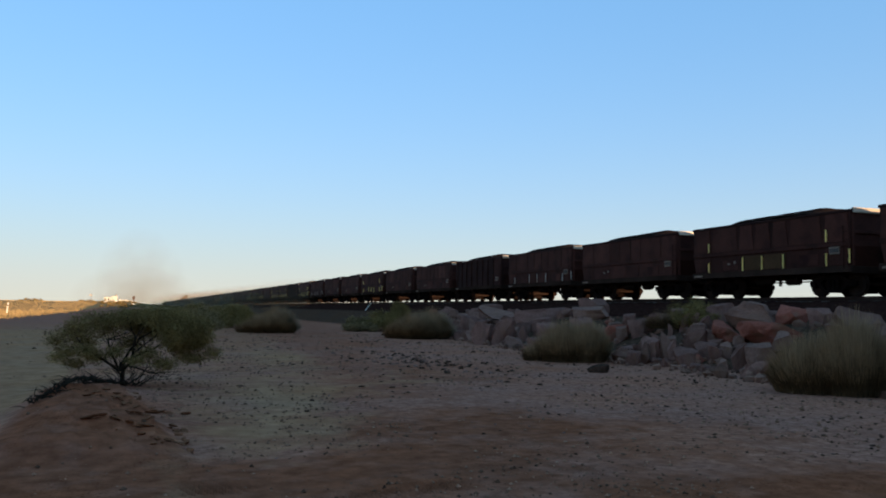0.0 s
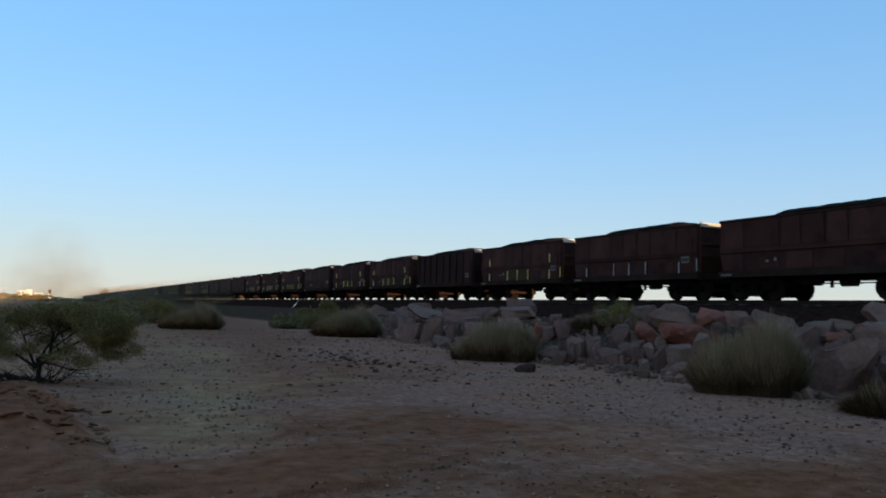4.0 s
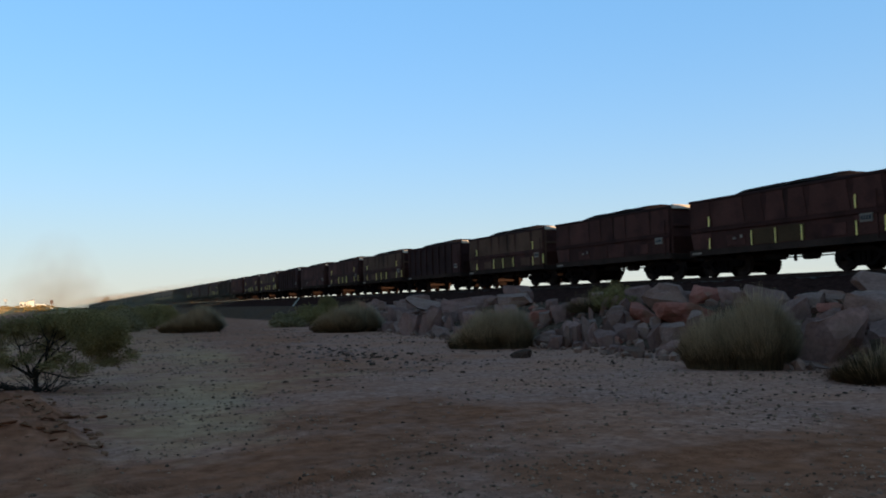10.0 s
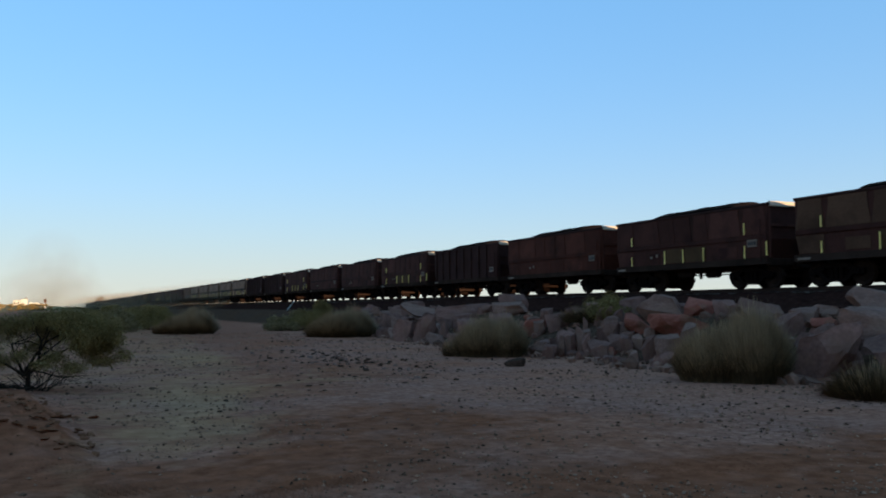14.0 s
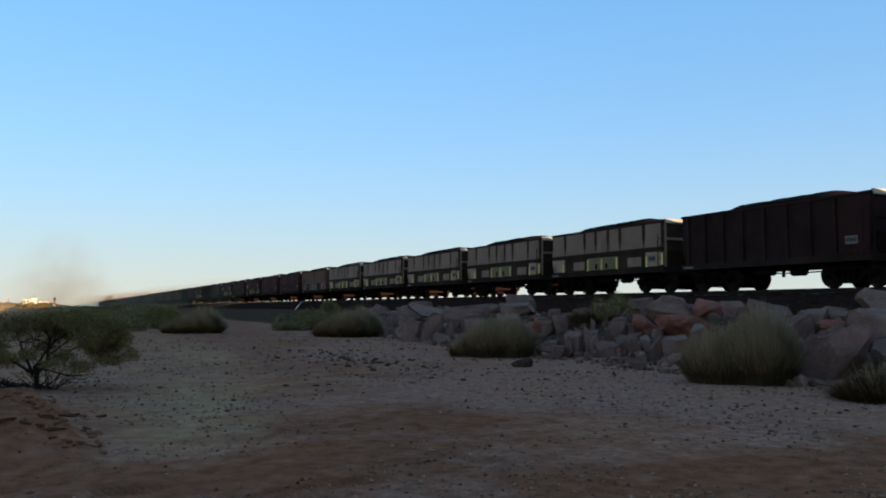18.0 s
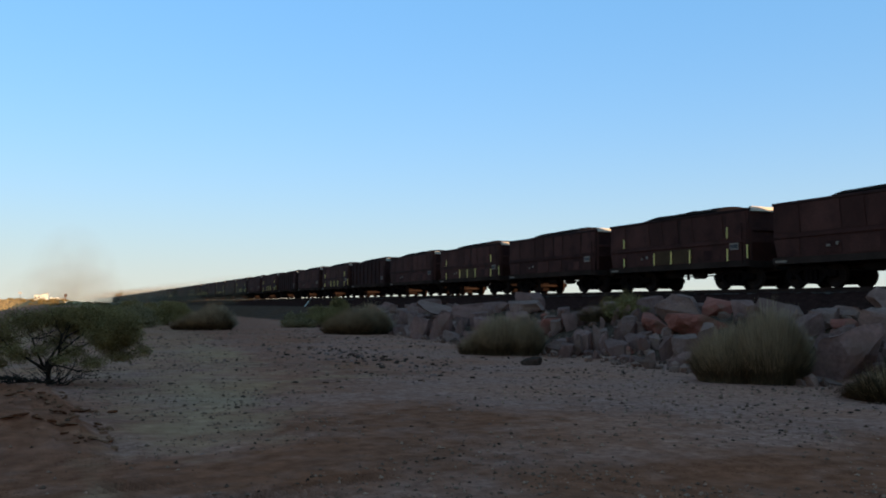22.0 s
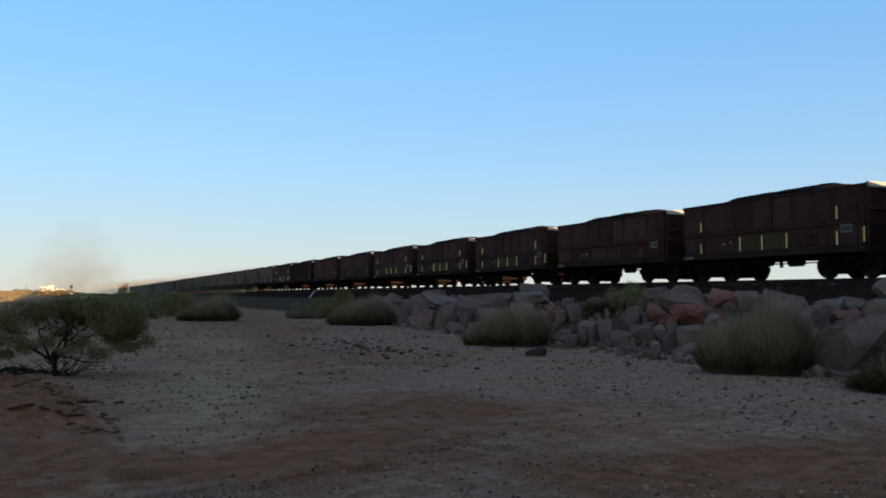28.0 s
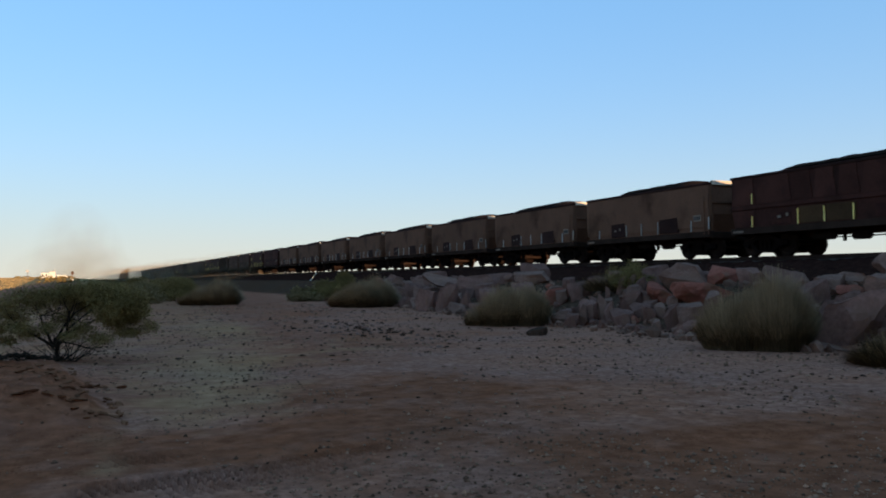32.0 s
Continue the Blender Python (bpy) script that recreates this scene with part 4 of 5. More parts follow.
# the many smaller ones between and beyond them
rng = random.Random(77)
count = 0
while count < 250:
    y = rng.uniform(6, 56)
    u = rng.random()
    x = float(toe(np.array([y]))[0]) + 0.1 + 4.2 * u
    w = (0.22 + 0.55 * rng.random() ** 1.6) * (1.25 if y > 24 else 1.0) * (1.0 if rng.random() < 0.85 else 1.4)
    z = ground_at(x, y) + w * 0.18
    if any((x - a) ** 2 + (y - b) ** 2 + (z - c) ** 2 < (0.55 * r + 0.25 * w) ** 2 for a, b, c, r in taken):
        continue
    # keep the small ones from hiding the large
    if any(0 < a - x < 2.5 and abs((y - b) - (x - a) * 1.1) < r and z + w * 0.3 > c for a, b, c, r in taken) and w > 0.45:
        continue
    place_boulder(rng.choices(("pale", "grey", "red"), (4, 7, 0.5))[0], x, y, z, w, w * rng.uniform(0.6, 0.95), count * 3 + 5)
    count += 1

def rubble_fill():
    """Small broken pieces that fill the gaps between the boulders."""
    rng = np.random.default_rng(14)
    src = bmesh.new()
    bmesh.ops.create_icosphere(src, subdivisions=1, radius=0.6)
    co = np.array([v.co[:] for v in src.verts])
    src.verts.index_update()
    tri = np.array([[v.index for v in f.verts] for f in src.faces])
    src.free()
    verts, faces = [], []
    for k in range(1500):
        y = 6 + 50 * rng.random()
        x = float(toe(np.array([y]))[0]) - 0.5 + 4.8 * rng.random() ** 1.2
        w = 0.10 + 0.26 * rng.random() ** 2
        p = co * w
        for c in range(6):
            d = rng.normal(size=3)
            d /= np.linalg.norm(d)
            over = np.clip(p @ d - w * rng.uniform(0.18, 0.36), 0, None)
            p = p - over[:, None] * d
        p = p * rng.uniform(0.7, 1.4, 3) + np.array([x, y, ground_at(x, y) + 0.12 * w])
        faces += (tri + len(verts)).tolist()
        verts += p.tolist()
    ob = new("rubble", raw("rubble", verts, faces, RUBBLE))
    return tagged(ob, "grey broken rubble filling the gaps of the stone bank", "rubble", kind="stuff")


RUBBLE = material("rubble_stone", (0.105, 0.051, 0.034), (0.255, 0.126, 0.083), 2.4, 0.95, 0.0, 0.6, 18, 0.2, island=0.4)
rubble_fill()

# ---------------------------------------------------------------- loose stones on the plain


def scatter_pebbles():
    rng = np.random.default_rng(8)
    n = 46000
    depth = 4.5 + 45 * rng.random(n) ** 2.2
    side = rng.uniform(-0.62, 0.66, n)
    fx, fy = math.sin(radians(24)), math.cos(radians(24))
    x, y = depth * fx + side * depth * fy, depth * fy - side * depth * fx
    keep = (x < toe(y) + 1.0) & (fbm(x * 0.5, y * 0.5, 3, 50) > 0.34 + 0.26 * rng.random(n)) & ((x > mound_edge(y) + 0.15) | (rng.random(n) < 0.12))
    x, y = x[keep], y[keep]
    size = (0.0035 + 0.016 * rng.random(len(x)) ** 5) * (1 + 0.07 * np.hypot(x, y))
    z = ground_height(x, y)
    base = np.array([(1, 0, 0), (-1, 0, 0), (0, 1, 0), (0, -1, 0), (0, 0, 0.75), (0, 0, -0.6)], float)
    faces0 = [(0, 2, 4), (2, 1, 4), (1, 3, 4), (3, 0, 4), (2, 0, 5), (1, 2, 5), (3, 1, 5), (0, 3, 5)]
    v = base[None] * size[:, None, None] * rng.uniform(0.6, 1.4, (len(x), 6, 3))
    a = rng.uniform(0, 6.28, len(x))
    c, s = np.cos(a)[:, None], np.sin(a)[:, None]
    v = np.stack([v[..., 0] * c - v[..., 1] * s + x[:, None], v[..., 0] * s + v[..., 1] * c + y[:, None], v[..., 2] + z[:, None] + size[:, None] * 0.2], -1)
    f = (np.array(faces0)[None] + 6 * np.arange(len(x))[:, None, None]).reshape(-1, 3)
    ob = new("gravel", raw("gravel", v.reshape(-1, 3).tolist(), f.tolist(), PEBBLE))
    return tagged(ob, "loose grey and pale pebbles scattered on the sand", "gravel", kind="stuff")


scatter_pebbles()


def scatter_flecks(name, mat, n, big, seed, label):
    """Angular chips in loose clusters, lying flat on the plain."""
    rng = np.random.default_rng(seed)
    depth = 5.0 + 34 * rng.random(n) ** 1.5
    side = rng.uniform(-0.6, 0.64, n)
    fx, fy = math.sin(radians(24)), math.cos(radians(24))
    x, y = depth * fx + side * depth * fy, depth * fy - side * depth * fx
    drift = fbm(x * 0.55, y * 0.55, 3, 51 + seed) + 0.25 * np.exp(-((x - 7.0) / 1.4) ** 2 - ((y - 22.5) / 4) ** 2)
    silt = np.exp(-((x - 1.2 - 0.10 * (y - 11)) / 0.8) ** 4 - ((y - 12.8) / 4.0) ** 6)
    keep = (x < toe(y) + 0.3) & (drift > 0.47 + 0.20 * rng.random(n)) & (x > mound_edge(y) + 0.1) & (rng.random(n) > 0.85 * silt) & (rng.random(n) < 0.12 + 0.88 * ease(depth, 8.0, 13.0)) & (rng.random(n) > 0.9 * trail_at(x, y)) & (rng.random(n) > 0.45 * ease(y, 13, 18) * (1 - ease(x, 4, 7)))
    x, y = x[keep], y[keep]
    size = (0.0022 + big * rng.random(len(x)) ** 7.0) * (0.22 + 0.062 * np.hypot(x, y))
    z = ground_height(x, y)
    k = 6
    ring = np.linspace(0, 2 * np.pi, k, endpoint=False)
    base = np.concatenate([np.stack([np.cos(ring), np.sin(ring), 0 * ring - 0.2], -1), np.stack([0.6 * np.cos(ring + 0.3), 0.6 * np.sin(ring + 0.3), 0 * ring + 0.38], -1)])
    v = base[None] * size[:, None, None] * rng.uniform(0.65, 1.4, (len(x), 12, 3)) * rng.uniform((0.7, 0.6, 0.5), (1.3, 1.15, 1.2), (len(x), 3))[:, None, :]
    a = rng.uniform(0, 6.28, len(x))
    c, s = np.cos(a)[:, None], np.sin(a)[:, None]
    v = np.stack([v[..., 0] * c - 0.55 * v[..., 1] * s + x[:, None], v[..., 0] * s + 0.55 * v[..., 1] * c + y[:, None], v[..., 2] + z[:, None]], -1)
    faces0 = [(i, (i + 1) % k, k + (i + 1) % k, k + i) for i in range(k)] + [(6, 7, 8, 11), (8, 9, 10, 11)]
    f = (np.array(faces0)[None] + 12 * np.arange(len(x))[:, None, None]).reshape(-1, 4)
    ob = new(name, raw(name, v.reshape(-1, 3).tolist(), f.tolist(), mat))
    return tagged(ob, label, "gravel", kind="stuff")


scatter_flecks("dark_gravel", DARK_STONE, 15000, 0.055, 1, "dark ironstone chips strewn over the sand")
scatter_flecks("pale_gravel", PALE_ROCK, 11000, 0.045, 2, "pale quartz chips strewn over the sand")
STONE_MESHES = [boulder_mesh("stone", 50 + k, DARK_STONE, 2, 7, 0.08) for k in range(4)]
LIGHT_STONES = [boulder_mesh("stone", 60 + k, PALE_ROCK, 2, 8, 0.08) for k in range(3)]


def place_stone(x, y, w, dark=True, seed=0):
    rng = random.Random(seed)
    ob = new("stone", rng.choice(STONE_MESHES if dark else LIGHT_STONES))
    h = w * rng.uniform(0.35, 0.6)
    ob.matrix_basis = Matrix.Translation((x, y, ground_at(x, y) + h * 0.2)) @ Euler((0, 0, rng.uniform(0, 6))).to_matrix().to_4x4() @ Matrix.Diagonal((w, w * rng.uniform(0.6, 0.9), h, 1))
    return tagged(ob, "small dark ironstone on the gravel" if dark else "small pale stone on the gravel", "stone", "loose stones on the plain")


place_stone(10.7, 18.7, 0.62, True, 3)
rng = random.Random(12)
for k in range(120):
    d = 9 + 23 * rng.random() ** 1.3
    s = rng.uniform(-0.5, 0.52)
    x, y = d * 0.407 + s * d * 0.914, d * 0.914 - s * d * 0.407
    if x < toe(np.array([y]))[0] - 0.3:
        place_stone(x, y, rng.uniform(0.018, 0.042) * (1 + 0.03 * d), rng.random() < 0.72, k)
# a spill of darker rubble beside the trail
for k in range(110):
    place_stone(7.4 + rng.gauss(0, 0.8), 23.5 + rng.gauss(0, 2.6), rng.uniform(0.06, 0.19), rng.random() < 0.55, 300 + k)

CLOD_SOIL = material("red_sand_clod", (0.140, 0.052, 0.025), (0.280, 0.108, 0.054), 3.0, 0.97, 0.0, 0.8, 25, 0.2)
CLODS = [boulder_mesh("sand_clod", 80 + k, CLOD_SOIL, 3, 8, 0.14) for k in range(4)]
rng = random.Random(5)
for k in range(60):
    y = rng.uniform(9.0, 14.5)
    edge = float(mound_edge(np.array([y]))[0])
    x = edge + rng.gauss(0.0, 0.05) - (0.0, 0.30, 0.44, 0.62, 0.0)[k % 5]
    w = 0.03 + 0.10 * rng.random() ** 2
    ob = new("sand_clod", rng.choice(CLODS))
    ob.matrix_basis = Matrix.Translation((x, y, ground_at(x, y) + 0.01)) @ Euler((rng.uniform(-0.3, 0.3), rng.uniform(-0.3, 0.3), rng.uniform(0, 6))).to_matrix().to_4x4() @ Matrix.Diagonal((w, w * rng.uniform(0.5, 1.0), w * rng.uniform(0.22, 0.40), 1))
    tagged(ob, "crumbled clod of red sand at the edge of the mound", "clod", "clods along the mound edge")

# broken crust that overhangs the washed-out ledges of the mound
RIDGES = (((-0.78, 12.3), (-0.50, 12.9), (-0.15, 11.9), (0.20, 12.2), (0.55, 12.2)), ((-0.70, 10.2), (-0.42, 10.4), (-0.15, 10.1), (0.02, 10.1)),
          ((0.06, 10.0), (0.20, 9.55), (0.32, 9.40), (0.47, 9.90)), ((0.22, 10.9), (0.38, 10.7), (0.50, 10.15)), ((-0.55, 11.4), (-0.25, 11.3), (0.02, 10.9)))
for line in RIDGES:
    for (x0, y0), (x1, y1) in zip(line, line[1:]):
        steps = max(2, int(math.hypot(x1 - x0, y1 - y0) / 0.12))
        for i in range(steps):
            if rng.random() < 0.28:
                continue
            f = (i + rng.uniform(0.2, 0.8)) / steps
            x, y = x0 + (x1 - x0) * f + rng.gauss(0, 0.015), y0 + (y1 - y0) * f + rng.gauss(0, 0.02)
            turn = math.atan2(y1 - y0, x1 - x0) + rng.gauss(0, 0.2)
            ob = new("sand_crust", rng.choice(CLODS))
            ob.matrix_basis = Matrix.Translation((x, y, ground_at(x, y) + rng.uniform(0.012, 0.030))) @ Euler((rng.uniform(-0.35, 0.0), rng.uniform(-0.15, 0.15), turn)).to_matrix().to_4x4() @ Matrix.Diagonal((rng.uniform(0.12, 0.24), rng.uniform(0.06, 0.12), rng.uniform(0.022, 0.040), 1))
            tagged(ob, "broken plate of red sand crust on the mound", "sand crust", "crust plates on the mound")

# ---------------------------------------------------------------- plants


def blades_mesh(name, rng, count, spread, height, lean, width, mat, bottom=0.0, curl=0.5, dome=0.45):
    """Many narrow bent blades that rise from one clump."""
    verts, faces = [], []
    for k in range(count):
        a, r = rng.uniform(0, 6.283), spread * math.sqrt(rng.random())
        x, y = r * math.cos(a), r * math.sin(a)
        out = lean * (0.25 + r / spread) * rng.uniform(0.4, 1.3)
        b = a + rng.uniform(-0.7, 0.7)
        h = height * rng.uniform(0.42, 1.0) ** 0.8 * rng.choice((0.9, 1.0, 1.0, 1.12)) * (1.0 - dome * (r / spread) ** 2)
        w = width * rng.uniform(0.6, 1.3)
        tx, ty = -math.sin(b + 0.6) * w, math.cos(b + 0.6) * w
        base = len(verts)
        for i in range(4):
            s = bottom + (1 - bottom) * i / 3
            px, py = x + math.cos(b) * out * s ** (1 + curl), y + math.sin(b) * out * s ** (1 + curl)
            pz = h * (s - 0.12 * curl * s * s)
            ww = 1 - 0.85 * i / 3
            verts += [(px - tx * ww, py - ty * ww, pz), (px + tx * ww, py + ty * ww, pz)]
        for i in range(3):
            faces.append((base + 2 * i, base + 2 * i + 1, base + 2 * i + 3, base + 2 * i + 2))
    return raw(name, verts, faces, mat)


def grass_tuft(x, y, radius, height, count, seed, label, straw=0.5, z=None, width=0.006, lean=0.30, dome=0.45, bare=0.58):
    rng = random.Random(seed)
    tuft = tagged(new("grass_tuft"), label, "grass tuft", "grass tufts by the stone bank")
    tuft.location = (x, y, (ground_at(x, y) if z is None else z) - 0.03)
    for name, me in (("blade_clump", blades_mesh("blade_clump", rng, count, radius * 0.80, height * 0.80, radius * lean, width, GRASS, dome=dome)),
                     ("seed_head_clump", blades_mesh("seed_head_clump", rng, int(count * straw), radius * 0.76, height * 1.08, radius * lean * 1.1, width * 0.7, STRAW, bare, dome=dome))):
        ob = new(name, me)
        ob.parent = tuft
    return tuft


grass_tuft(12.50, 12.45, 0.74, 1.58, 11000, 1, "large clump of dry green grass with straw tops at the stones", 0.9)
grass_tuft(11.95, 13.0, 0.72, 1.22, 8000, 2, "clump of dry green grass beside the large one", 0.8)
grass_tuft(11.9, 22.75, 0.82, 1.32, 8000, 3, "rounded clump of green and straw grass at the stones", 1.0)
grass_tuft(12.5, 22.35, 0.70, 1.36, 5000, 4, "low clump of straw grass at the stones", 1.0)
grass_tuft(11.25, 23.2, 0.50, 0.70, 2400, 8, "low clump of dark grass beside the rounded one", 0.4)
grass_tuft(12.2, 9.5, 0.85, 0.78, 7000, 5, "low dark green clump of grass by the boulders", 0.08, dome=0.7)
grass_tuft(16.4, 23.5, 1.1, 0.8, 2500, 7, "green grass growing between the boulders", 0.12)
# wide tussocks farther down the line, grown together
for x, y, r, h, n, seed in ((13.0, 40.6, 1.25, 1.45, 6000, 9), (14.0, 41.0, 1.15, 1.65, 5000, 10), (12.3, 41.0, 0.85, 1.05, 3000, 11)):
    grass_tuft(x, y, r, h, n, seed, "wide pale olive tussock at the end of the stones", 1.2, None, 0.014, 0.34, 0.62, 0.22)
for x, y, r, h, n, seed in ((7.4, 49.4, 1.15, 1.60, 6000, 12), (6.6, 49.9, 1.10, 1.25, 5000, 13), (5.9, 50.4, 0.80, 0.85, 2600, 14)):
    grass_tuft(x, y, r, h, n, seed, "wide pale olive tussock at the side of the trail", 1.2, None, 0.016, 0.34, 0.62, 0.15)


def leaf_cloud(rng, centres, count, leaf, mat, name="crown"):
    """Small leaves in many ragged clumps; centres: (x, y, z, radius, flatness)."""
    total = sum(c[3] ** 2 for c in centres)
    verts, faces = [], []
    for cx, cy, cz, r, flat in centres:
        for k in range(int(count * r * r / total)):
            d = np.array([rng.gauss(0, 1) for _ in range(3)])
            d = d / (np.linalg.norm(d) + 1e-6) * r * rng.random() ** 0.45 * (0.75 + 0.5 * noise.noise(Vector((cx + d[0] * 2, cy + d[1] * 2, cz + d[2] * 2))))
            px, py, pz = cx + d[0], cy + d[1], cz + d[2] * flat
            u = Vector((rng.gauss(0, 1), rng.gauss(0, 1), rng.gauss(0, 0.6))).normalized()
            w = u.orthogonal().normalized()
            w = w * math.cos(k) + u.cross(w) * math.sin(k)
            s, t = leaf * rng.uniform(0.6, 1.4), leaf * 0.32 * rng.uniform(0.7, 1.3)
            b = len(verts)
            p = Vector((px, py, pz))
            verts += [p - u * s, p + w * t, p + u * s, p - w * t]
            faces.append((b, b + 1, b + 2, b + 3))
    return raw(name, [tuple(v) for v in verts], faces, mat)


def shrub(x, y, seed, stems, height, reach, centres, count, leaf, mat, label, z=None):
    """A many-stemmed shrub: tapered limbs that fork, and a ragged crown."""
    rng = random.Random(seed)
    top = tagged(new("shrub"), label, "shrub", "shrubs of the plain")
    top.location = (x, y, (ground_at(x, y) if z is None else z) - 0.04)
    bm = bmesh.new()
    for k in range(stems):
        a = 6.283 * k / stems + rng.uniform(-0.4, 0.4)
        pts, rad = [Vector((rng.uniform(-0.05, 0.05), rng.uniform(-0.05, 0.05), 0))], [0.05 * height / 1.5]
        for i in range(1, 6):
            s = i / 5
            pts.append(Vector((math.cos(a) * reach * s ** 0.9 + rng.uniform(-0.06, 0.06), math.sin(a) * reach * s ** 0.9 + rng.uniform(-0.06, 0.06), height * 0.75 * s * rng.uniform(0.85, 1.05))))
            rad.append(0.05 * height / 1.5 * (1 - 0.8 * s))
        tube(bm, pts, rad)
        for j in (2, 3, 4):
            for q in range(2):
                e = a + rng.uniform(-1.2, 1.2)
                d = Vector((math.cos(e), math.sin(e), rng.uniform(0.1, 0.9))) * reach * rng.uniform(0.3, 0.55)
                tube(bm, [pts[j], pts[j] + d * 0.5 + Vector((0, 0, 0.03)), pts[j] + d], [rad[j] * 0.6, rad[j] * 0.4, 0.005], 5)
    part("trunk", bm, BARK, top)
    ob = new("crown", leaf_cloud(rng, centres, count, leaf, mat))
    ob.parent = top
    return top


def mound_shrub(x, y):
    """A wind-bent shrub: one short dark trunk that forks again and again, thin to one side, dense to the other."""
    rng = random.Random(4)
    top = tagged(new("shrub"), "dark olive wind-bent shrub with thin dark limbs on a sand mound", "shrub", "shrubs of the plain")
    top.location = (x, y, ground_at(x, y) - 0.06)
    bm = bmesh.new()

    def limb(start, way, length, radius, depth):
        pts, rad, d = [start], [radius], way.normalized()
        for i in range(4):
            d = (d + Vector((rng.gauss(0, 0.16), rng.gauss(0, 0.16), rng.gauss(0.03, 0.12)))).normalized()
            pts.append(pts[-1] + d * length / 4)
            rad.append(radius * (1 - 0.13 * (i + 1)))
        tube(bm, pts, rad, 6)
        if depth:
            for k in range(3 if depth > 1 else 4):
                at = pts[rng.choice((2, 3, 4, 4))]
                side = Vector((rng.gauss(0, 0.7), rng.gauss(0, 0.7), rng.gauss(0.15, 0.4)))
                limb(at, d + side, length * rng.uniform(0.6, 0.85), rad[-1] * 0.72, depth - 1)

    foot = Vector((0, 0, 0))
    limb(foot, Vector((-0.12, 0, 1)), 0.46, 0.052, 0)
    fork = Vector((-0.05, 0, 0.40))
    for way, length, radius in (((-1.0, 0.1, 0.42), 0.62, 0.030), ((-0.45, -0.2, 1.0), 0.62, 0.028), ((0.12, 0.2, 1.0), 0.66, 0.032), ((0.75, -0.1, 0.75), 0.72, 0.034), ((1.0, 0.15, 0.55), 0.80, 0.034), ((0.9, -0.25, 0.15), 0.66, 0.020)):
        limb(fork + Vector((rng.uniform(-0.03, 0.03), rng.uniform(-0.03, 0.03), rng.uniform(-0.12, 0.05))), Vector(way), length, radius, 2)
    for k in range(26):
        a = rng.uniform(0, 6.283)
        limb(Vector((rng.gauss(0.05, 0.10), rng.gauss(0, 0.08), 0.02)), Vector((math.cos(a) * 0.9 + 0.15, math.sin(a) * 0.6, rng.uniform(0.3, 1.1))), rng.uniform(0.25, 0.5), 0.011, 1)
    part("trunk", bm, BARK, top)
    dense = [(0.25, 0.1, 1.26, 0.36, 0.75), (0.58, -0.1, 1.24, 0.42, 0.7), (0.90, 0.1, 1.20, 0.42, 0.75), (1.22, -0.1, 1.10, 0.40, 0.85), (0.42, 0.4, 1.05, 0.40, 0.85), (0.78, -0.3, 0.98, 0.42, 0.85),
             (1.12, 0.3, 0.90, 0.40, 0.85), (1.34, 0.0, 0.90, 0.32, 0.8), (0.50, 0.7, 1.16, 0.40, 0.8), (0.95, 0.6, 1.10, 0.42, 0.8), (0.18, 0.5, 1.15, 0.34, 0.8), (1.18, 0.2, 0.76, 0.32, 0.6), (0.88, 0.0, 0.80, 0.34, 0.55)]
    thin = [(-0.15, -0.2, 0.66, 0.28, 0.6), (-0.60, -0.2, 0.66, 0.30, 0.6), (0.20, -0.3, 0.50, 0.26, 0.5), (0.95, 0.2, 0.66, 0.30, 0.6), (-1.12, 0.1, 0.86, 0.28, 0.8), (-1.05, -0.1, 0.56, 0.26, 0.6), (-0.80, 0.1, 0.44, 0.28, 0.5), (-0.10, 0.0, 1.24, 0.40, 0.7), (-0.42, 0.1, 1.20, 0.40, 0.65), (-0.68, -0.1, 1.12, 0.42, 0.75), (-0.88, 0.1, 0.98, 0.36, 0.8), (-0.66, 0.2, 0.82, 0.36, 0.7),
            (-0.92, 0.0, 0.66, 0.30, 0.7), (-0.30, 0.4, 1.06, 0.42, 0.7), (1.16, 0.1, 0.52, 0.38, 0.4), (0.68, -0.2, 0.44, 0.36, 0.5), (1.52, 0.0, 0.62, 0.28, 0.7),
            (0.10, 0.2, 0.82, 0.36, 0.7), (-0.45, 0.0, 0.56, 0.30, 0.6), (0.40, -0.1, 0.62, 0.34, 0.6), (0.0, 0.5, 1.20, 0.40, 0.7)]
    for name, centres, count in (("crown", dense, 46000), ("sparse_crown", thin, 32000)):
        ob = new(name, leaf_cloud(rng, centres, count, 0.019, LEAF, name))
        ob.parent = top
    return top


mound_shrub(-0.38, 16.2)


def fallen_branch():
    """A dead dark limb with a mat of twigs that lies down the back of the mound."""
    rng = random.Random(9)
    bm = bmesh.new()
    pts = []
    for i in range(8):
        s = i / 7
        x, y = -0.50 - 0.85 * s ** 0.8, 15.8 - 3.3 * s
        pts.append(Vector((x + rng.uniform(-0.03, 0.03), y, ground_at(x, y) + 0.05 + 0.03 * math.sin(3.0 * s))))
    tube(bm, pts, [0.035 - 0.003 * i for i in range(8)])
    for k in range(260):
        i = rng.randrange(8)
        at = pts[i] + Vector((rng.uniform(-0.12, 0.08), rng.uniform(-0.35, 0.35), 0))
        at.z = ground_at(at.x, at.y) + rng.uniform(0.0, 0.10)
        d = Vector((rng.gauss(0, 0.11), rng.gauss(0, 0.22), abs(rng.gauss(0.01, 0.04))))
        tube(bm, [at, at + d * 0.6 + Vector((0, 0, 0.02)), at + d], [0.008, 0.006, 0.002], 4)
    return tagged(mesh_object("fallen_branch", bm, BARK), "dead dark branch with a mat of twigs on the sand mound", "branch")


fallen_branch()


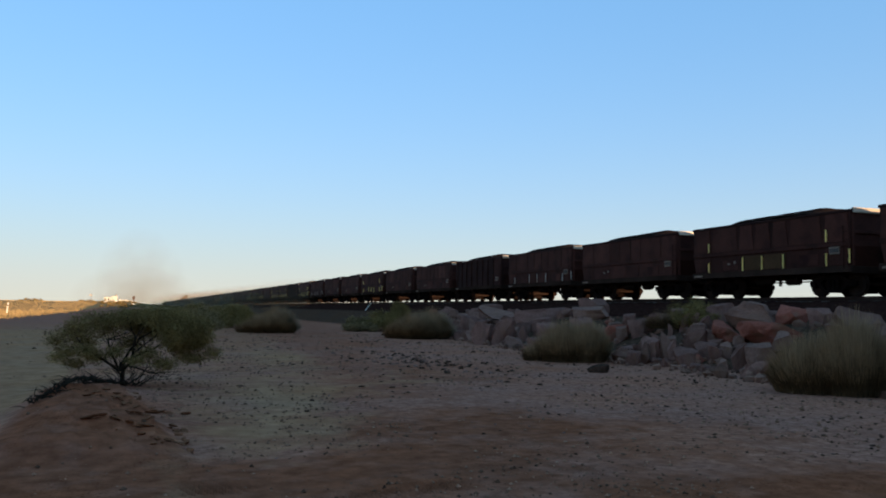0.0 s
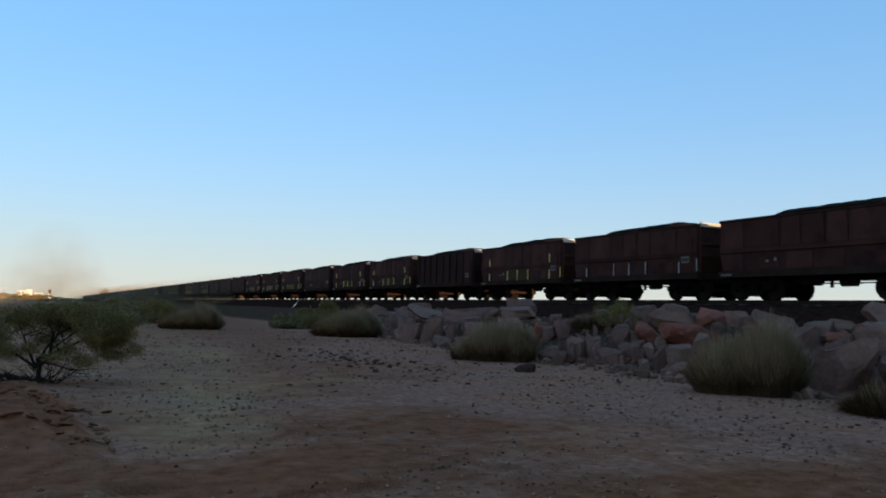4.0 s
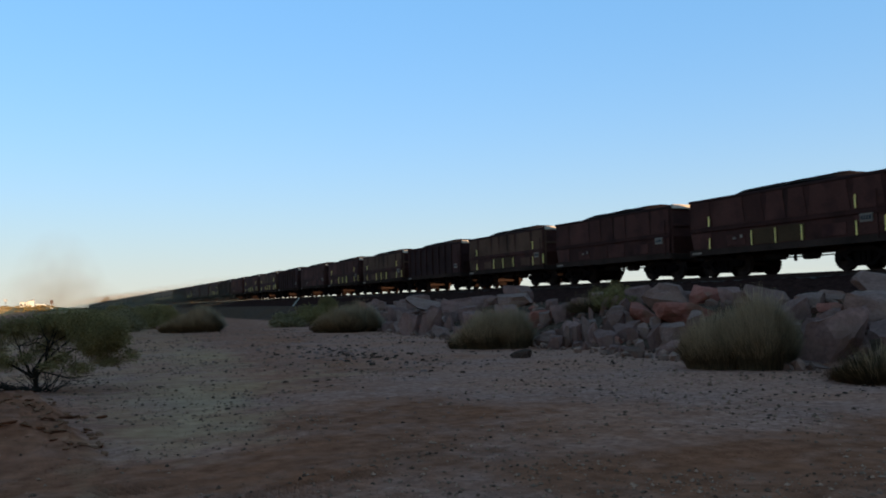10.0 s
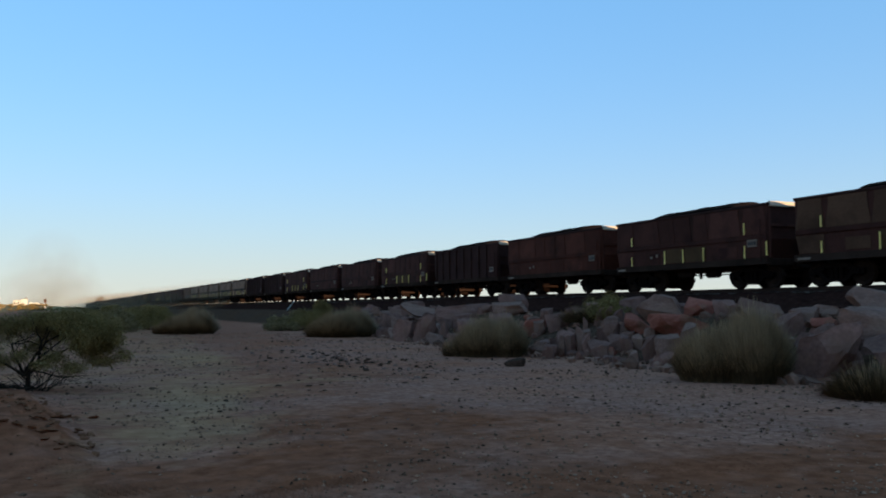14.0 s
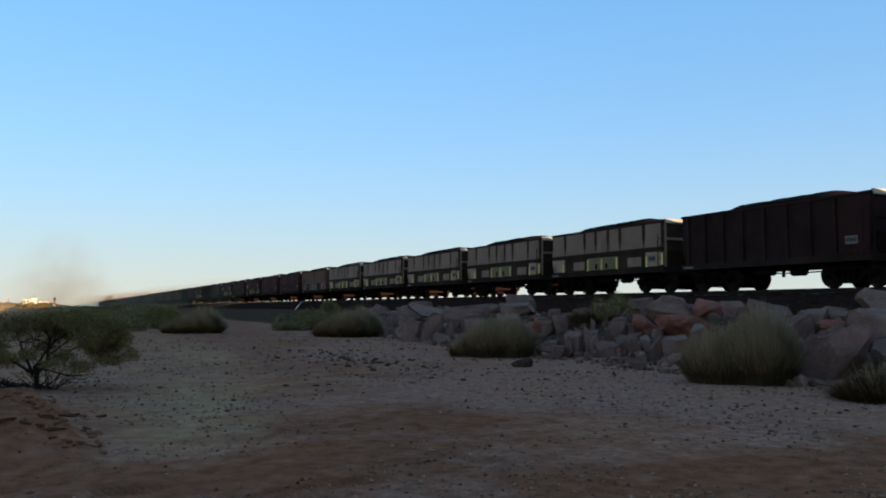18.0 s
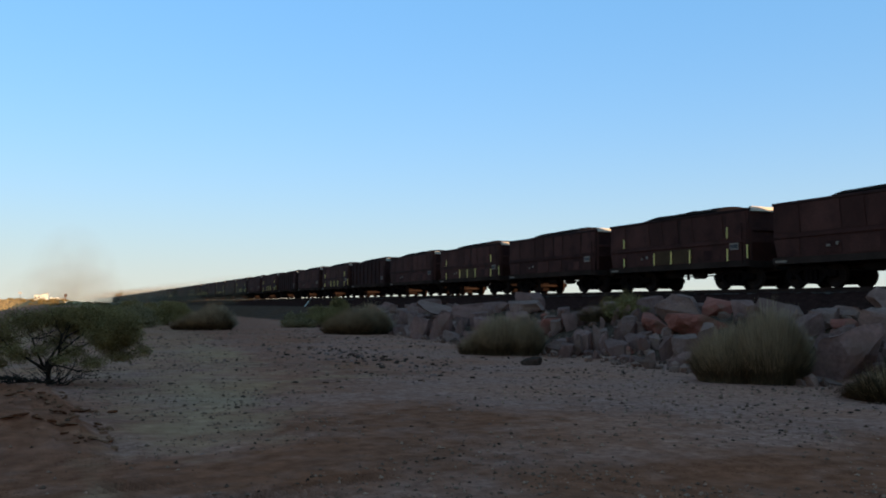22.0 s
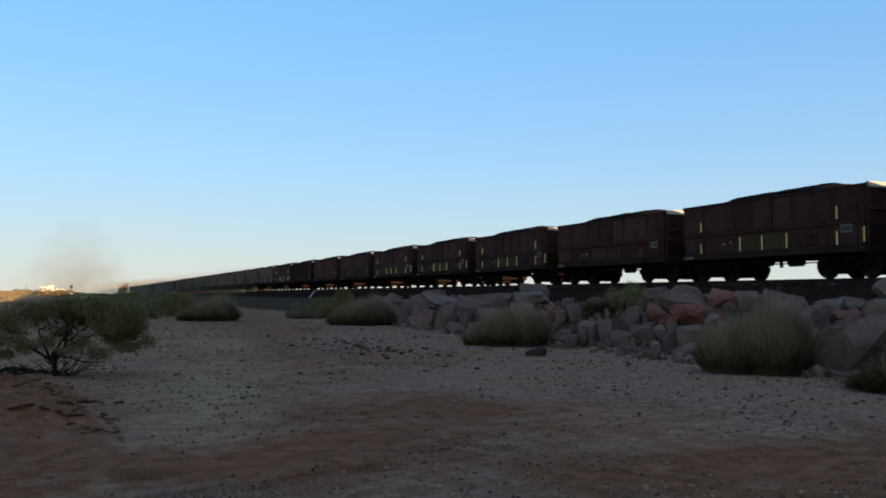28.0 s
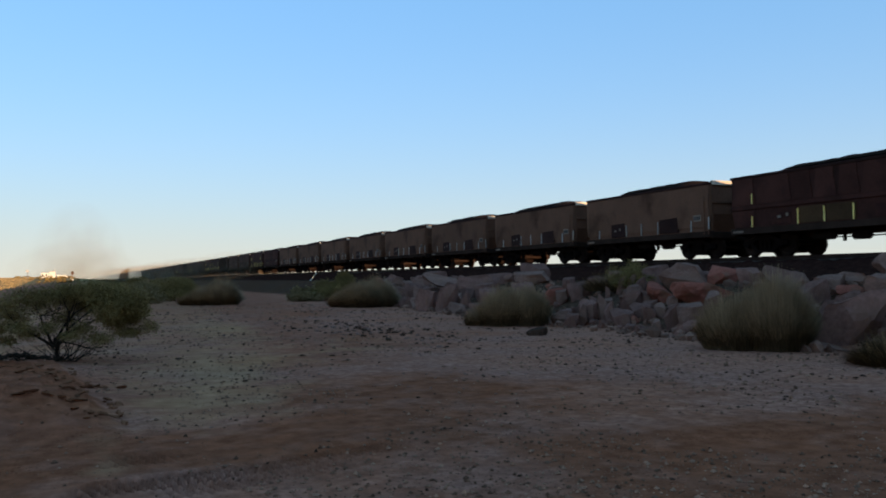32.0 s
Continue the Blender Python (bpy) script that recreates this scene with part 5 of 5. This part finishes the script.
def low_bush(x, y, w, h, seed, mat, label, leaf=0.07, count=3500):
    """A low dome of leaves, ragged at the rim, on a few short stems."""
    rng = random.Random(seed)
    cs = []
    for k in range(42):
        a, f = rng.uniform(0, 6.283), math.sqrt(rng.random())
        r = 0.42 * w * f
        high = h * math.sqrt(max(0.05, 1 - 0.9 * f * f))
        cs.append((r * math.cos(a), r * math.sin(a), high * rng.uniform(0.15, 0.80), min(w, 2.2 * h) * rng.uniform(0.11, 0.21), min(1.0, 1.5 * h / w)))
    return shrub(x, y, seed, 4, h * 0.5, w * 0.22, cs, int(count * 3.0), leaf * 0.62, mat, label)


low_bush(3.5, 55.6, 3.2, 1.6, 21, LEAF_GREY, "grey-green bush beyond the mound", 0.10)
low_bush(6.0, 61.0, 3.8, 1.9, 22, LEAF, "dark bush at the side of the trail", 0.11)
low_bush(1.6, 47.0, 2.6, 1.2, 27, LEAF, "low dark bush beyond the mound", 0.09)
low_bush(15.0, 54.0, 3.9, 1.75, 25, LEAF, "dark bush where the stones end", 0.10)
low_bush(16.3, 54.6, 2.2, 2.3, 26, LEAF, "upright green bush where the stones end", 0.10)
low_bush(13.2, 53.0, 2.4, 1.2, 33, LEAF_GREY, "low dark bush at the side of the trail", 0.10)
low_bush(4.2, 80.0, 6.0, 2.2, 28, LEAF, "dark bush far down the line", 0.16)
low_bush(9.5, 100.0, 6.0, 2.4, 29, LEAF, "dark bush far down the line", 0.18)
low_bush(16.6, 22.6, 1.7, 0.95, 30, LEAF, "dark green bush between the boulders", 0.06, 2600)
low_bush(18.0, 24.8, 1.9, 1.0, 31, LEAF, "green bush behind the boulders", 0.06, 2000)


# ---------------------------------------------------------------- the sunlit distance
def dry_field():
    """Tussocks of dry grass over the open plain beyond the train's shadow."""
    rng = np.random.default_rng(31)
    n = 15000
    y = 60 + 440 * rng.random(n) ** 1.3
    x = -13 - (y * 0.62) * rng.random(n) ** 1.2
    z = ground_height(x, y)
    verts, faces = [], []
    for px, py, pz in zip(x, y, z):
        for k in range(8):
            a, w, h = rng.uniform(0, 6.28), rng.uniform(0.02, 0.06), rng.uniform(0.08, 0.24)
            ox, oy = rng.normal(0, 0.6, 2)
            b = len(verts)
            c, d = math.cos(a) * w, math.sin(a) * w
            verts += [(px + ox - c, py + oy - d, pz - 0.05), (px + ox + c, py + oy + d, pz - 0.05), (px + ox + c * 1.3 + 0.02, py + oy + d * 1.6, pz + h), (px + ox - c * 1.2, py + oy - d * 1.2, pz + h * 0.8)]
            faces.append((b, b + 1, b + 2, b + 3))
    ob = new("dry_grass", raw("dry_grass", verts, faces, FIELD_STRAW))
    return tagged(ob, "dry golden grass tussocks over the sunlit plain", "grass", kind="stuff")


dry_field()


def far_house(x, y):
    """A small whitewashed lineside house with a flat-roofed annexe."""
    house = tagged(new("house"), "small whitewashed house with a grey roof in evening sun", "house")
    house.location = (x, y, ground_at(x, y) - 0.1)
    house.scale = (0.47, 0.6, 0.62)
    part("wall", boxes((-4.2, 0.4, -2.5, 2.5, 0, 2.7), bevel=0.03), WALL_WHITE, house)
    part("annexe_wall", boxes((0.8, 4.6, -2.0, 2.5, 0, 3.3), bevel=0.03), WALL_WHITE, house)
    part("roof", boxes((-4.5, 0.6, -2.8, 2.8, 2.7, 2.9), bevel=0.03), ROOF_GREY, house)
    part("annexe_roof", boxes((0.5, 5.4, -2.4, 2.8, 3.3, 3.55), bevel=0.03), ROOF_GREY, house)
    for wx in (-3.2, -1.0):
        window = part("window", boxes((wx - 0.5, wx + 0.5, -2.56, -2.49, 1.0, 2.1)), DARK_GLASS, house)
        part("sill", boxes((wx - 0.6, wx + 0.6, -2.64, -2.5, 0.92, 1.0)), WALL_WHITE, window)
    part("door", boxes((1.5, 2.4, -2.06, -1.99, 0.05, 2.1)), ROOF_GREY, house)
    part("water_tank", lathe(bmesh.new(), [(3.55, 0.6), (4.5, 0.6), (4.6, 0.3)], "z", 14, (3.8, 0.4, 0)), ROOF_GREY, house)
    return house


far_house(-10.2, 302.0)


def yard_wall(x, y):
    """A low crumbling yard wall of pale blocks beside the house."""
    wall = tagged(new("yard_wall"), "low crumbling pale yard wall beside the house", "wall")
    wall.location = (x, y, ground_at(x, y) - 0.1)
    for k, h in enumerate((1.05, 0.9, 1.0, 0.75, 0.6)):
        part("wall_block", boxes((k * 0.92, k * 0.92 + 0.9, -0.15, 0.15, 0, h), bevel=0.04), WALL_WHITE, wall)
    return wall


def signal_mast(x, y):
    """A thin mast with a tilted grey board."""
    mast = tagged(new("signal_mast"), "thin mast with a tilted grey board near the house", "mast")
    mast.location = (x, y, ground_at(x, y) - 0.1)
    part("shaft", boxes((-0.06, 0.06, -0.06, 0.06, 0, 2.3)), DARK_STONE, mast)
    board = part("board", boxes((-0.6, 0.45, -0.04, 0.04, -0.3, 0.4), bevel=0.02), ROOF_GREY, mast)
    board.matrix_basis = pose(0, -0.1, 2.3, 0, 22, 0)
    return mast


yard_wall(-7.6, 301.0)
signal_mast(-16.3, 303.0)


def guide_post(x, y, h, label):
    post = tagged(new("guide_post"), label, "post")
    post.matrix_basis = pose(x, y, ground_at(x, y) - 0.05, 0, 5, 0)
    part("shaft", boxes((-0.09, 0.09, -0.07, 0.07, 0, h), bevel=0.02), WALL_WHITE, post)
    part("band", boxes((-0.095, 0.095, -0.075, 0.075, h * 0.72, h * 0.80)), DARK_STONE, post)
    return post


guide_post(-17.5, 128.0, 1.7, "white guide post leaning in the dry grass")


def line_sign(x, y):
    sign = tagged(new("line_sign"), "dark lineside marker board on a pale footed post", "sign")
    sign.location = (x, y, ground_at(x, y) - 0.05)
    part("footing", boxes((-0.3, 0.3, -0.25, 0.25, 0, 0.8), bevel=0.05), WALL_WHITE, sign)
    part("shaft", boxes((-0.09, 0.09, -0.09, 0.09, 0.8, 2.6)), DARK_STONE, sign)
    part("board", boxes((-0.35, 0.35, -0.14, -0.09, 1.7, 2.6), bevel=0.02), DARK_STONE, sign)
    return sign


line_sign(-2.4, 250.0)


def leaning_stake(x, y):
    """A short white stake leaning beside the ballast."""
    stake = tagged(new("stake"), "short white stake leaning beside the ballast", "stake")
    stake.matrix_basis = pose(x, y, ground_at(x, y) - 0.1, 0, 38, -24)
    part("shaft", boxes((-0.045, 0.045, -0.045, 0.045, 0, 1.05), bevel=0.01), WALL_WHITE, stake)
    part("band", boxes((-0.05, 0.05, -0.05, 0.05, 0.82, 0.92)), DARK_STONE, stake)
    return stake


leaning_stake(20.0, 78.3)
low_bush(-16.5, 296.0, 9.0, 1.0, 41, LEAF, "low dark bushes beside the house", 0.3, 1500)
low_bush(-34.0, 300.0, 9.0, 1.2, 42, LEAF, "dark bushes along the rise", 0.3, 1800)
low_bush(-58.0, 310.0, 10.0, 1.2, 43, LEAF, "dark bushes along the rise", 0.3, 1800)
low_bush(-5.0, 285.0, 8.0, 0.9, 44, LEAF, "dark bushes in front of the house", 0.3, 1500)
low_bush(4.0, 262.0, 9.0, 1.0, 45, LEAF, "dark bushes beside the marker board", 0.3, 1500)
low_bush(12.0, 330.0, 12.0, 1.5, 46, LEAF, "dark bushes far down the line", 0.35, 1600)
low_bush(0.0, 140.0, 8.0, 1.4, 47, LEAF, "dark bush in the shade of the train", 0.2, 1800)
low_bush(-4.0, 225.0, 15.0, 1.7, 49, LEAF, "low dark scrub in the shade of the train", 0.24, 2400)
low_bush(5.0, 205.0, 13.0, 1.6, 50, LEAF, "low dark scrub in the shade of the train", 0.24, 2200)
low_bush(14.0, 235.0, 14.0, 1.8, 51, LEAF, "low dark scrub in the shade of the train", 0.26, 2200)
low_bush(-9.0, 262.0, 12.0, 1.5, 52, LEAF, "low dark scrub before the house", 0.26, 2000)
low_bush(7.0, 170.0, 9.0, 1.5, 48, LEAF_GREY, "grey bush in the shade of the train", 0.22, 1800)


def dust_cloud(x, y, z, rx, rz, thick, tint):
    """Thin dust and painted distance haze over the far line, thinning out towards the rim."""
    m = bpy.data.materials.new("dust_haze_veil")
    m.use_nodes = True
    n, l = m.node_tree.nodes, m.node_tree.links
    clear, veil, mix = n.new("ShaderNodeBsdfTransparent"), n.new("ShaderNodeBsdfDiffuse"), n.new("ShaderNodeMixShader")
    veil.inputs["Color"].default_value = (*tint, 1)
    at, ball, cloudy = n.new("ShaderNodeTexCoord"), n.new("ShaderNodeTexGradient"), n.new("ShaderNodeTexNoise")
    ball.gradient_type = "SPHERICAL"
    cloudy.inputs["Scale"].default_value = 2.2
    l.new(at.outputs["Object"], ball.inputs["Vector"])
    l.new(at.outputs["Object"], cloudy.inputs["Vector"])
    much = n.new("ShaderNodeMath")
    much.operation = "MULTIPLY"
    l.new(ball.outputs["Fac"], much.inputs[0])
    l.new(cloudy.outputs["Fac"], much.inputs[1])
    share = n.new("ShaderNodeMath")
    share.operation = "MULTIPLY"
    share.inputs[1].default_value = thick
    l.new(much.outputs[0], share.inputs[0])
    l.new(share.outputs[0], mix.inputs["Fac"])
    l.new(clear.outputs[0], mix.inputs[1])
    l.new(veil.outputs[0], mix.inputs[2])
    l.new(mix.outputs[0], n["Material Output"].inputs["Surface"])
    bm = bmesh.new()
    bmesh.ops.create_icosphere(bm, subdivisions=5, radius=1.0)
    for v in bm.verts:
        v.co.y *= 0.12
    cloud = tagged(mesh_object("dust_cloud", bm, m, True), "faint brown dust and painted haze over the far line", "dust", kind="stuff")
    cloud.matrix_basis = Matrix.Translation((x, y, z)) @ Matrix.Diagonal((rx, rx, rz, 1))


dust_cloud(-2.0, 700.0, 12.0, 36.0, 52.0, 0.30, (0.128, 0.104, 0.066))
dust_cloud(-4.0, 690.0, 6.0, 50.0, 27.0, 0.36, (0.134, 0.104, 0.064))
# these four shells paint the distance haze that pales the far wagons
dust_cloud(26.0, 330.0, 2.0, 26.0, 5.0, 1.5, (0.185, 0.132, 0.080))
dust_cloud(26.0, 250.0, 2.0, 22.0, 4.6, 1.3, (0.185, 0.132, 0.080))
dust_cloud(25.0, 185.0, 2.0, 18.0, 4.4, 0.9, (0.185, 0.132, 0.080))
dust_cloud(25.0, 130.0, 2.0, 14.0, 4.2, 0.5, (0.185, 0.132, 0.080))


# ---------------------------------------------------------------- movement
def motions():
    """All wagons roll along the straight track together."""
    for wagon, start in WAGONS:
        walk(wagon, [(t, pose(TRACK_X, start - s, RAIL_Z)) for t, s in ROLLED])


motions()
